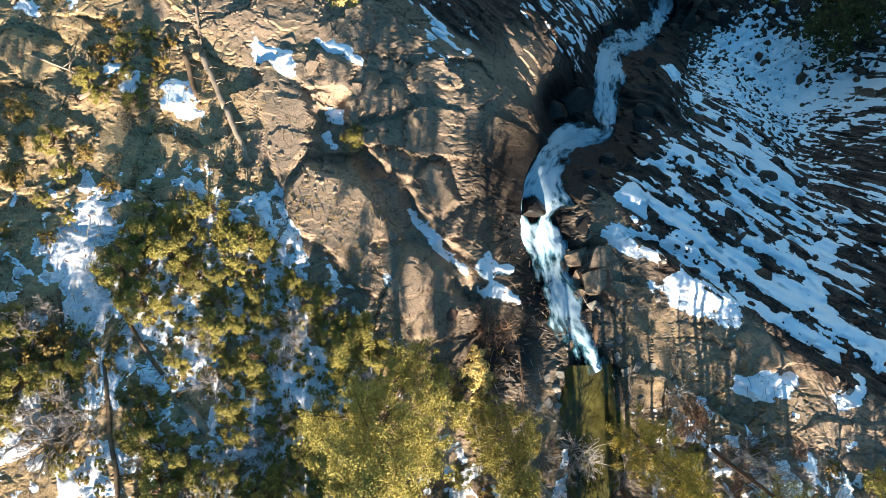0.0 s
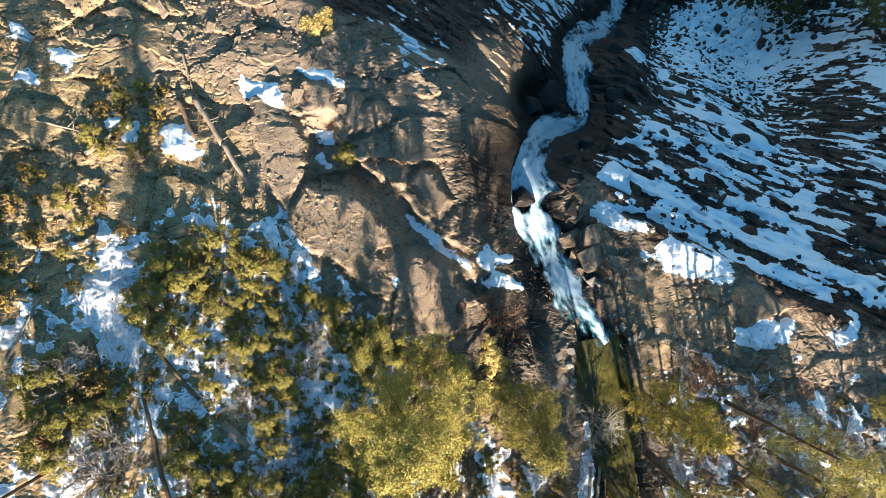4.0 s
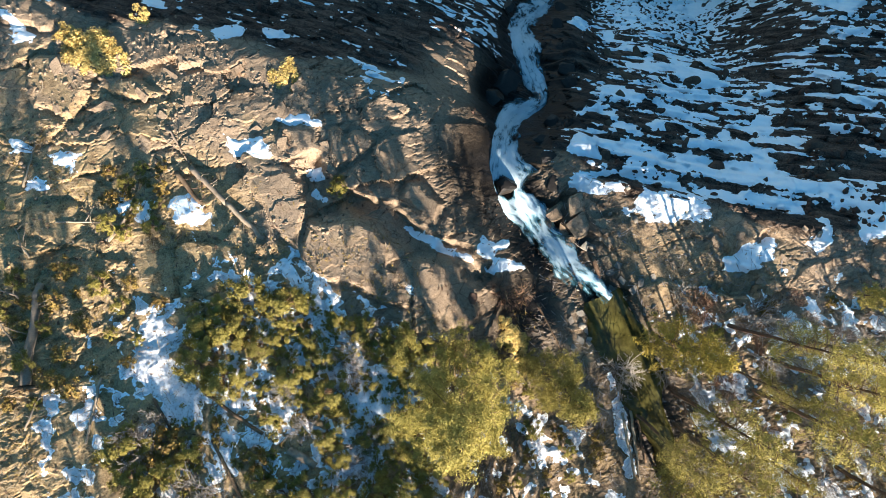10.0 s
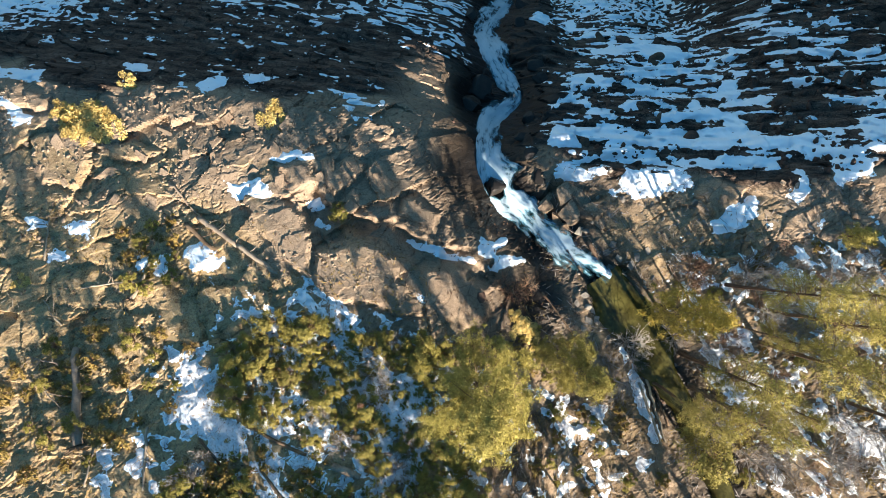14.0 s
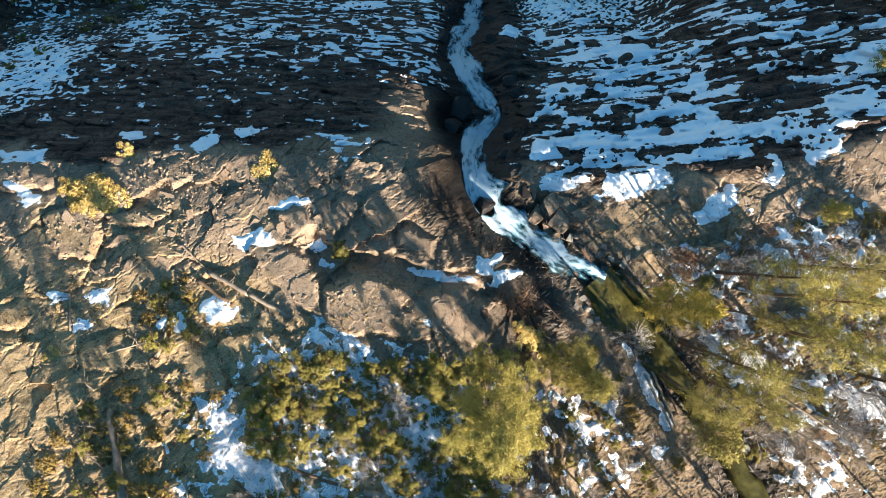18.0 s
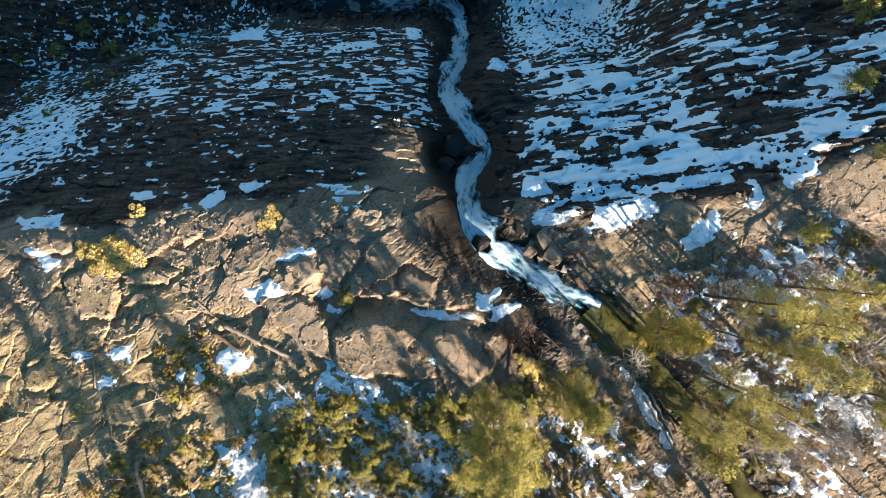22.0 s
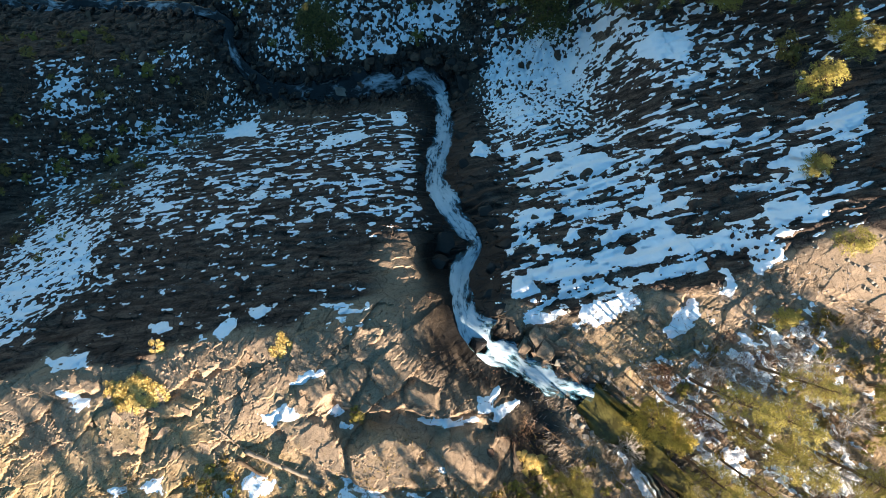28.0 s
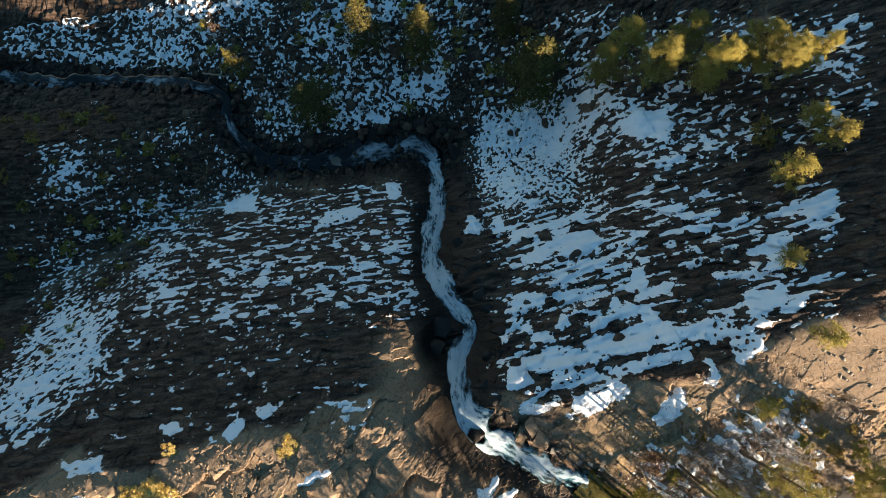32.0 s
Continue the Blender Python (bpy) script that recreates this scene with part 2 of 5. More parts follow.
    d, t = along(x, y, STREAM)
    g = np.maximum(g, 0.6 * np.exp(-(d / 2.4) ** 2))
    return z * (1 - 0.75 * g)


def height(x, y):
    return base_height(x, y) + relief(x, y)


# ---- snow ----
DRIFTS, FIELDS = [], []


def drift(*shape):
    """A snow patch by its outline."""
    DRIFTS.append(list(shape))


def snowfield(amount, size, stretch, turn, *shape):
    """Broken snow: the share covered, the size of the patches in metres, how far they are drawn out and which way."""
    FIELDS.append((amount, size, stretch, turn, list(shape)))

drift((-21.2, -0.0), (-19.5, -0.0), (-18.1, 0.8), (-16.8, -0.4), (-16.9, -1.3), (-17.8, -1.7), (-19.1, -1.2), (-20.7, -0.8))
drift((-34.7, -6.1), (-32.3, -5.4), (-31.5, -6.2), (-31.3, -7.2), (-32.8, -6.8), (-34.6, -6.5))
drift((-35.4, -9.1), (-34.9, -8.4), (-33.6, -8.8), (-33.5, -9.3), (-35.0, -9.5))
drift((-38.2, -6.0), (-37.3, -5.5), (-36.5, -6.6), (-37.6, -7.0))
drift((-23.3, -6.8), (-21.9, -6.3), (-19.8, -7.3), (-20.0, -8.1), (-22.5, -8.7))
drift((-27.7, -7.0), (-26.4, -7.7), (-26.2, -9.6), (-27.2, -8.6))
drift((-25.7, -7.9), (-23.9, -6.8), (-24.3, -8.5), (-24.9, -9.8))
drift((-44.8, 5.0), (-43.3, 5.0), (-40.7, 3.9), (-39.9, 3.6), (-41.9, 2.4), (-43.8, 3.3))
drift((-48.4, 8.7), (-44.3, 8.8), (-41.9, 8.6), (-41.4, 7.1), (-45.3, 7.1))
drift((-13.3, -1.2), (-12.3, -0.3), (-11.8, -1.2), (-12.7, -1.8))
drift((-12.8, -2.5), (-11.7, -2.4), (-10.7, -2.8), (-10.9, -3.5), (-12.1, -3.2))
drift((-4.1, -3.1), (-2.6, -3.0), (0.4, -3.4), (3.7, -4.2), (3.4, -4.9), (0.1, -4.5), (-2.9, -4.0))
drift((3.3, -2.1), (4.7, -2.3), (6.5, -1.1), (7.0, -2.1), (5.2, -3.1), (4.8, -3.9), (3.7, -3.6))
drift((4.3, -5.3), (5.5, -3.7), (8.2, -3.1), (9.1, -3.7), (6.8, -4.4), (5.1, -5.7))
drift((-16.4, 3.6), (-13.8, 3.8), (-12.8, 3.1), (-14.1, 2.7), (-17.1, 2.6))
drift((-35.2, 10.8), (-33.5, 11.4), (-32.1, 10.4), (-33.0, 9.8))
drift((-26.4, 9.2), (-24.8, 11.2), (-24.0, 10.1), (-25.2, 8.6))
drift((-23.5, 11.4), (-21.1, 11.9), (-19.4, 11.4), (-21.4, 10.2))
drift((-21.2, -16.3), (-19.9, -15.7), (-17.6, -17.1), (-17.9, -19.0), (-15.0, -20.7), (-13.8, -22.9), (-16.2, -23.7), (-17.8, -22.1), (-21.4, -20.9), (-21.0, -19.5))
drift((-9.1, -10.7), (-8.4, -10.3), (-5.6, -13.7), (-6.9, -14.9), (-9.3, -13.3))
drift((-6.1, -17.0), (-5.1, -14.5), (-2.4, -15.1), (-1.5, -16.5), (-1.8, -18.4), (0.5, -17.9), (-0.9, -19.5), (-2.2, -21.6), (-3.4, -20.7), (-3.1, -18.9), (-4.4, -18.1))
drift((-11.2, -13.8), (-9.3, -13.2), (-9.1, -15.0), (-10.3, -15.5))
drift((-0.1, -14.2), (1.4, -14.1), (1.1, -15.5), (-0.4, -15.5))
drift((-3.5, -22.0), (-1.3, -20.9), (1.2, -22.2), (0.6, -23.6), (-1.3, -23.5), (-2.8, -23.3))
drift((-12.0, -20.4), (-10.6, -19.7), (-10.9, -20.8))
drift((19.6, -10.8), (21.3, -11.7), (22.9, -14.8), (25.1, -19.5), (24.2, -20.1), (21.7, -16.1))
drift((27.5, -10.3), (30.4, -12.5), (33.2, -12.3), (31.8, -14.6), (29.0, -12.9))
drift((41.2, -15.1), (45.1, -15.1), (45.6, -18.0), (42.1, -17.8))
drift((-8.5, -17.9), (-7.6, -17.3), (-7.1, -18.5), (-7.9, -19.3))
drift((-1.5, -20.1), (-0.1, -19.7), (-0.2, -20.8), (-1.3, -21.0))
drift((-12.0, -18.0), (-10.8, -18.2), (-10.7, -19.6), (-12.0, -19.1))
drift((-15.9, -28.9), (-14.8, -27.2), (-12.0, -28.6), (-12.2, -30.4), (-12.8, -32.0))
drift((-21.3, -20.7), (-20.8, -18.7), (-19.9, -20.5), (-20.0, -21.6))
drift((-18.2, -26.7), (-16.4, -26.1), (-16.0, -27.4), (-16.9, -27.9))
drift((-3.7, -20.0), (-3.1, -17.3), (-1.5, -20.3), (-2.3, -21.5))
drift((-5.0, -16.8), (-2.3, -14.8), (-0.3, -14.7), (0.4, -18.7), (-2.3, -19.9))
drift((-9.5, -15.9), (-9.0, -15.0), (-7.1, -17.4), (-8.2, -17.3))
drift((-4.7, -24.7), (-2.9, -23.9), (-1.6, -25.6), (-2.7, -25.9))
drift((-9.8, -29.1), (-8.4, -27.8), (-7.2, -29.5), (-8.9, -30.6))
drift((-9.5, -13.9), (-9.4, -14.8), (-10.2, -15.1), (-10.5, -14.2))
drift((37.3, 45.2), (39.8, 46.4), (44.0, 45.5), (44.4, 42.5), (41.8, 40.2), (37.5, 43.4))
drift((12.2, 11.6), (16.4, 11.9), (20.6, 12.1), (22.6, 13.1), (25.7, 13.2), (28.3, 13.7), (30.6, 13.8), (33.8, 13.3), (36.2, 13.7), (38.1, 12.9), (40.0, 12.1), (39.4, 11.3), (37.5, 11.2), (35.8, 11.2), (33.8, 11.7), (30.9, 11.6), (28.4, 11.4), (25.5, 10.7), (22.7, 10.2), (19.4, 10.3), (16.0, 10.2), (13.9, 9.9), (12.4, 10.8))
drift((22.9, 8.6), (25.7, 9.4), (29.2, 10.2), (32.3, 10.7), (34.6, 10.9), (32.9, 10.1), (32.8, 9.1), (30.5, 9.0), (28.0, 8.7), (25.4, 8.5))
drift((15.0, 8.8), (17.7, 9.1), (20.5, 9.3), (22.1, 8.3), (19.4, 8.0), (16.1, 7.9))
drift((9.7, 10.3), (11.0, 11.1), (12.3, 10.5), (12.9, 9.0), (11.5, 8.6), (9.8, 9.1))
drift((17.1, 6.6), (19.9, 7.3), (24.4, 7.4), (24.7, 6.1), (22.2, 5.6), (19.5, 4.5), (17.0, 5.5))
drift((10.6, 6.8), (12.6, 7.0), (14.1, 5.9), (12.8, 5.0), (10.9, 5.1))
drift((41.6, 16.0), (43.0, 16.6), (44.5, 16.3), (46.1, 16.8), (46.2, 15.7), (45.5, 14.8), (43.6, 14.3), (41.7, 13.6), (41.4, 14.5))
drift((37.8, 10.6), (39.8, 10.9), (41.4, 10.9), (41.2, 9.3), (39.7, 8.9), (38.2, 8.2), (37.5, 9.0))
drift((39.6, 18.9), (41.7, 19.0), (43.4, 18.9), (45.9, 18.1), (48.9, 17.6), (45.6, 17.6), (42.6, 18.2), (39.7, 18.3))
drift((44.9, 21.1), (47.2, 22.4), (49.5, 22.4), (48.2, 20.1), (46.9, 20.4))
drift((44.3, 19.6), (47.8, 19.3), (47.2, 18.5), (43.9, 18.8))
drift((22.1, 27.6), (24.2, 27.7), (27.9, 27.6), (29.2, 26.2), (27.7, 24.4), (24.4, 23.9), (22.5, 24.0), (21.9, 25.8))
drift((23.6, 22.8), (26.6, 23.6), (27.8, 22.7), (27.1, 21.8), (24.7, 21.4))
drift((16.4, 24.8), (18.7, 26.2), (21.1, 27.1), (21.1, 24.7), (18.6, 24.2), (16.6, 24.0))
drift((29.5, 19.6), (31.3, 21.1), (33.0, 22.5), (31.8, 20.0), (32.1, 19.0), (30.3, 18.2), (29.0, 18.4))
drift((16.6, 21.1), (21.3, 21.5), (23.6, 21.5), (22.5, 20.4), (18.6, 20.3))
drift((19.3, 18.8), (22.2, 19.5), (22.1, 18.0), (19.4, 17.7))
drift((29.5, 16.9), (32.1, 18.1), (34.6, 18.5), (33.1, 17.5), (30.5, 17.0))
drift((12.8, 19.2), (15.2, 20.0), (17.3, 19.5), (17.3, 18.2), (15.0, 17.6), (12.8, 17.4))
drift((13.9, 14.3), (16.1, 14.8), (16.9, 13.6), (14.1, 13.7))
drift((17.6, 15.1), (19.1, 16.7), (19.5, 15.3), (18.5, 14.6))
drift((21.4, 14.8), (24.6, 15.7), (28.3, 16.6), (30.6, 15.4), (27.7, 15.0), (24.8, 14.4), (22.2, 13.9))
drift((29.4, 14.8), (31.0, 15.0), (31.1, 13.7), (29.7, 13.2))
drift((36.9, 21.0), (38.8, 21.4), (38.1, 20.4), (37.2, 20.2))
drift((38.7, 25.6), (42.0, 25.8), (46.3, 25.8), (45.4, 25.0), (41.7, 24.9), (39.1, 24.8))
drift((16.0, 29.4), (19.9, 29.9), (26.3, 31.0), (28.7, 30.5), (24.0, 29.3), (17.8, 28.5))
drift((9.6, 33.7), (11.7, 32.2), (10.7, 29.9), (8.6, 30.6))
drift((13.6, 32.2), (15.0, 32.6), (15.3, 30.3), (13.8, 29.2))
drift((28.0, 4.9), (29.6, 5.4), (30.4, 6.6), (30.8, 5.3), (30.0, 3.4), (28.4, 2.9))
drift((30.0, 3.4), (29.0, 2.2), (27.1, 2.0), (26.3, 3.1), (28.4, 3.0))
drift((34.4, 8.9), (34.9, 7.6), (34.5, 5.7), (33.8, 6.4))
drift((41.1, 12.7), (44.1, 13.0), (44.2, 12.5), (41.6, 12.1))
drift((45.6, 14.5), (47.5, 14.5), (46.7, 14.0), (45.5, 13.8))
drift((37.7, 27.9), (40.8, 27.7), (43.8, 27.3), (43.3, 26.7), (39.3, 27.1))
snowfield(0.52, 0.4, 1.4, 15, (-61.4, 25.2), (-51.2, 26.8), (-50.1, 20.0), (-56.4, 21.3))
snowfield(0.52, 0.4, 1.4, 15, (-59.0, 17.3), (-51.5, 15.5), (-54.1, 13.3), (-60.5, 14.4))
drift((-16.6, 39.0), (-10.1, 39.0), (-8.0, 37.5), (-13.7, 35.7), (-17.6, 36.1))
drift((-37.8, 45.2), (-32.3, 46.9), (-30.0, 41.7), (-37.5, 42.5))
drift((-5.1, 43.9), (-1.3, 43.3), (-2.5, 38.7), (-5.0, 40.7))
drift((-8.4, 60.2), (-2.6, 60.0), (-2.5, 56.8), (-7.5, 57.8))
drift((52.4, 26.4), (57.8, 27.8), (56.1, 24.1), (52.5, 24.2))
snowfield(0.62, 0.36, 1.2, 30, (15.8, 51.4), (26.3, 55.9), (31.2, 48.5), (30.9, 36.7), (30.6, 33.6), (14.2, 37.6), (12.4, 47.2))
snowfield(0.34, 0.42, 3.2, -4, (-50.6, 49.6), (0.3, 44.1), (-0.8, 20.4), (-16.7, 21.5), (-37.4, 22.7), (-51.5, 34.4))
snowfield(0.09, 0.42, 2.6, -5, (-56.9, 25.5), (-1.1, 21.3), (-5.4, 8.6), (-19.3, 7.8), (-45.1, 8.0))
snowfield(0.245, 0.5, 3.6, 8, (12.1, 37.2), (33.8, 34.2), (56.9, 26.8), (53.0, 16.4), (32.4, 9.8), (16.1, 5.7), (7.5, 6.6), (8.9, 18.3))
snowfield(0.22, 0.36, 1.2, 20, (-67.8, 60.6), (-23.0, 63.9), (-19.8, 47.7), (-37.3, 43.6), (-49.9, 30.6), (-49.7, 19.3), (-60.3, 19.0), (-73.3, 39.9))
snowfield(0.42, 0.45, 1.3, 0, (-83.8, 99.0), (14.2, 80.5), (8.6, 59.8), (-13.6, 56.2), (-48.3, 77.5), (-86.0, 88.2))
snowfield(0.27, 0.55, 1.6, 10, (14.2, 80.5), (74.2, 54.3), (66.2, 38.4), (40.5, 34.5), (16.8, 52.3))
snowfield(0.35, 0.8, 1.4, -30, (-23.8, -15.8), (-10.1, -9.6), (2.6, -13.4), (14.9, -17.1), (24.9, -21.1), (17.5, -31.8), (-21.0, -32.2), (-25.7, -25.1))
snowfield(0.30, 0.55, 1.8, -40, (22.7, -2.0), (42.2, 3.8), (46.0, -20.6), (34.3, -29.1), (27.8, -13.8))
snowfield(0.27, 0.8, 1.5, 0, (-23.9, -21.2), (-15.6, -18.1), (-2.3, -12.3), (7.1, -21.7), (-11.5, -33.3))

def snow_depth(x, y):
    s = np.full(x.shape, -1.0)
    warp = 0.40 * fbm(x / 2.0, y / 1.3, 5, 61) + 0.30 * fbm(x / 0.75, y / 0.6, 3, 62)
    for shape in DRIFTS:
        xs, ys = [p[0] for p in shape], [p[1] for p in shape]
        m = (x > min(xs) - 2) & (x < max(xs) + 2) & (y > min(ys) - 2) & (y < max(ys) + 2)
        s[m] = np.maximum(s[m], np.clip(inside(x[m], y[m], shape) + 0.16 * (min(xs) > 8), -0.9, 0.9) + warp[m])
    tread, drop = ledge(x, y, 9, 1.7, 31)
    s = s - 0.7 * sstep(0.84, 0.92, tread) * sstep(0.5, 0.7, value_noise(x / 3.5, y / 2.5, 64)) * sstep(6, 12, x) * sstep(2, 8, y)
    for k, (amount, size, stretch, turn, shape) in enumerate(FIELDS):
        xs, ys = [p[0] for p in shape], [p[1] for p in shape]
        m = (x > min(xs) - 3) & (x < max(xs) + 3) & (y > min(ys) - 3) & (y < max(ys) + 3)
        px, py = x[m], y[m]
        ca, sa = math.cos(radians(turn)), math.sin(radians(turn))
        v, u = px * ca + py * sa, -px * sa + py * ca
        n = fbm(v / (size * stretch) + 0.5 * fbm(px / 2, py / 2, 2, 68), u / size, 4, 63 + 7 * k) + 0.35 * fbm(px / 9, py / 9, 2, 66)
        edge = np.clip(inside(px, py, shape) / 4.0, -1, 0.25) * 0.8
        n = n + 0.22 * fbm(px / 0.7, py / 0.45, 2, 69)
        s[m] = np.maximum(s[m], (n + edge - 0.95 + 1.7 * amount) * 0.7)
    for proud, shape in PLATES[:3]:
        s = s - 1.2 * sstep(-0.3, 0.6, inside(x, y, shape))
    return s - 1.5 * rib(x, y)


# ---- materials ----
def ramp(tree, value, stops):
    r = tree.nodes.new("ShaderNodeValToRGB")
    while len(r.color_ramp.elements) < len(stops):
        r.color_ramp.elements.new(0.5)
    for e, (at, col) in zip(r.color_ramp.elements, stops):
        e.position, e.color = at, (*col, 1)
    tree.links.new(value, r.inputs[0])
    return r.outputs[0]


def noise_node(tree, vector, scale, detail=5, stretch=None, rough=0.6):
    n = tree.nodes.new("ShaderNodeTexNoise")
    n.inputs["Scale"].default_value, n.inputs["Detail"].default_value, n.inputs["Roughness"].default_value = scale, detail, rough
    if stretch:
        m = tree.nodes.new("ShaderNodeMapping")
        m.inputs["Scale"].default_value = stretch
        tree.links.new(vector, m.inputs[0])
        vector = m.outputs[0]
    tree.links.new(vector, n.inputs["Vector"])
    return n.outputs["Fac"]


def mixed(tree, factor, a, b, mode="MIX"):
    m = tree.nodes.new("ShaderNodeMix")
    m.data_type, m.blend_type = "RGBA", mode
    for socket, value in ((m.inputs[0], factor), (m.inputs[6], a), (m.inputs[7], b)):
        if isinstance(value, (int, float)):
            socket.default_value = value
        elif isinstance(value, tuple):
            socket.default_value = (*value, 1)
        else:
            tree.links.new(value, socket)
    return m.outputs[2]


def maths(tree, op, a, b=0.0):
    m = tree.nodes.new("ShaderNodeMath")
    m.operation = op
    for socket, value in ((m.inputs[0], a), (m.inputs[1], b)):
        if isinstance(value, (int, float)):
            socket.default_value = value
        else:
            tree.links.new(value, socket)
    return m.outputs[0]


def material(name, stops, scale=1.0, fine=8.0, rough=0.9, bump=0.3, bump_scale=6.0, distance=0.05, vary=0.0, island=0.0, world_space=True, stretch=None, metal=0.0):
    """Two scales of noise through one ramp, fine relief, and a shift of brightness from object to object or piece to piece."""
    m = bpy.data.materials.new(name)
    m.use_nodes = True
    t = m.node_tree
    p = t.nodes["Principled BSDF"]
    g = t.nodes.new("ShaderNodeNewGeometry")
    c = t.nodes.new("ShaderNodeTexCoord")
    vec = g.outputs["Position"] if world_space else c.outputs["Object"]
    big, small = noise_node(t, vec, scale, 4, stretch), noise_node(t, vec, fine, 4, stretch)
    f = maths(t, "ADD", maths(t, "MULTIPLY", big, 0.65), maths(t, "MULTIPLY", small, 0.35))
    col = ramp(t, f, stops)
    if vary or island:
        shift = t.nodes.new("ShaderNodeObjectInfo").outputs["Random"] if vary else g.outputs["Random Per Island"]
        amount = vary or island
        h = t.nodes.new("ShaderNodeHueSaturation")
        t.links.new(maths(t, "ADD", maths(t, "MULTIPLY", shift, amount), 1 - amount / 2), h.inputs["Value"])
        t.links.new(maths(t, "ADD", maths(t, "MULTIPLY", shift, amount * 0.06), 0.5 - amount * 0.03), h.inputs["Hue"])
        t.links.new(col, h.inputs["Color"])
        col = h.outputs[0]
    t.links.new(col, p.inputs["Base Color"])
    p.inputs["Roughness"].default_value, p.inputs["Metallic"].default_value = rough, metal
    p.inputs["Specular IOR Level"].default_value = 0.25
    if bump:
        b = t.nodes.new("ShaderNodeBump")
        b.inputs["Strength"].default_value, b.inputs["Distance"].default_value = bump, distance
        t.links.new(noise_node(t, vec, bump_scale, 6, stretch), b.inputs["Height"])
        t.links.new(b.outputs[0], p.inputs["Normal"])
    return m


def ground_material():
    m = bpy.data.materials.new("granite_ground")
    m.use_nodes = True
    t = m.node_tree
    p = t.nodes["Principled BSDF"]
    pos = t.nodes.new("ShaderNodeNewGeometry").outputs["Position"]

    def weight(name):
        a = t.nodes.new("ShaderNodeAttribute")
        a.attribute_name = name
        return a.outputs["Fac"]
    big, mid, fine = noise_node(t, pos, 0.13, 5), noise_node(t, pos, 0.9, 6), noise_node(t, pos, 7.0, 5)
    f = maths(t, "ADD", maths(t, "MULTIPLY", big, 0.4), maths(t, "ADD", maths(t, "MULTIPLY", mid, 0.35), maths(t, "MULTIPLY", fine, 0.25)))
    granite = ramp(t, f, [(0.32, (0.109, 0.0783, 0.0539)), (0.43, (0.228, 0.171, 0.117)), (0.58, (0.322, 0.246, 0.171)), (0.72, (0.27, 0.202, 0.131))])
    rust = ramp(t, noise_node(t, pos, 0.45, 5), [(0.62, (0, 0, 0)), (0.74, (0.5, 0.5, 0.5))])
    granite = mixed(t, rust, granite, (0.26, 0.125, 0.055))
    specks = ramp(t, noise_node(t, pos, 16.0, 4, None, 0.75), [(0.36, (0.45, 0.43, 0.41)), (0.48, (0.95, 0.95, 0.95)), (0.66, (1.2, 1.18, 1.15))])
    lichen = ramp(t, noise_node(t, pos, 2.4, 7, None, 0.75), [(0.36, (0.42, 0.40, 0.38)), (0.45, (1, 1, 1))])
    warped = t.nodes.new("ShaderNodeVectorMath")
    warped.operation = "ADD"
    shift = t.nodes.new("ShaderNodeTexNoise")
    shift.inputs["Scale"].default_value, shift.inputs["Detail"].default_value = 0.8, 4
    t.links.new(pos, shift.inputs["Vector"])
    t.links.new(pos, warped.inputs[0])
    t.links.new(shift.outputs["Color"], warped.inputs[1])
    joints = None
    for size, width in ((0.32, 0.010), (1.1, 0.022)):
        v = t.nodes.new("ShaderNodeTexVoronoi")
        v.feature = "DISTANCE_TO_EDGE"
        v.inputs["Scale"].default_value = size
        t.links.new(warped.outputs[0], v.inputs["Vector"])
        line = ramp(t, v.outputs["Distance"], [(0.0, (0.22, 0.2, 0.18)), (width, (0.45, 0.42, 0.40)), (width * 2.2, (1, 1, 1))])
        joints = line if joints is None else mixed(t, ramp(t, mid, [(0.45, (0, 0, 0)), (0.6, (1, 1, 1))]), joints, mixed(t, 1.0, joints, line, "MULTIPLY"))
    granite = mixed(t, 0.9, mixed(t, 0.85, granite, specks, "MULTIPLY"), lichen, "MULTIPLY")
    granite = mixed(t, 0.5, granite, joints, "MULTIPLY")
    # dark copy of the granite, standing in for rock in deep shade
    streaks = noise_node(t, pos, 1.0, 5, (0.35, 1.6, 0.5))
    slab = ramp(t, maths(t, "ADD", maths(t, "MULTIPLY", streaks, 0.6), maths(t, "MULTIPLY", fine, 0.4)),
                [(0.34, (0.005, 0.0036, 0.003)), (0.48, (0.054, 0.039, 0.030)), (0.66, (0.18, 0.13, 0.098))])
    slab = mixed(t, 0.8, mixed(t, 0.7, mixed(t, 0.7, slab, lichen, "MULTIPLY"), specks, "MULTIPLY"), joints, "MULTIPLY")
    col = mixed(t, weight("painted_shade"), granite, slab)
    soil = ramp(t, maths(t, "ADD", maths(t, "MULTIPLY", mid, 0.5), maths(t, "MULTIPLY", fine, 0.5)),
                [(0.34, (0.0653, 0.0435, 0.0244)), (0.43, (0.217, 0.153, 0.0783)), (0.55, (0.374, 0.278, 0.157)), (0.70, (0.313, 0.226, 0.0783))])
    soil = mixed(t, 0.6, mixed(t, 0.7, soil, specks, "MULTIPLY"), lichen, "MULTIPLY")
    col = mixed(t, weight("soil"), col, soil)
    # near-black colour for wet rock, and for shade painted beside the falls
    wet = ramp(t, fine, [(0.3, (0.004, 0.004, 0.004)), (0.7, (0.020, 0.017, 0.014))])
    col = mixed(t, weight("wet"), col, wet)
    ragged = maths(t, "ADD", maths(t, "MULTIPLY", noise_node(t, pos, 2.2, 6, None, 0.65), 0.9), weight("snow"))
    crust = ramp(t, maths(t, "SUBTRACT", ragged, 1.0), [(0.455, (0, 0, 0)), (0.475, (1, 1, 1))])
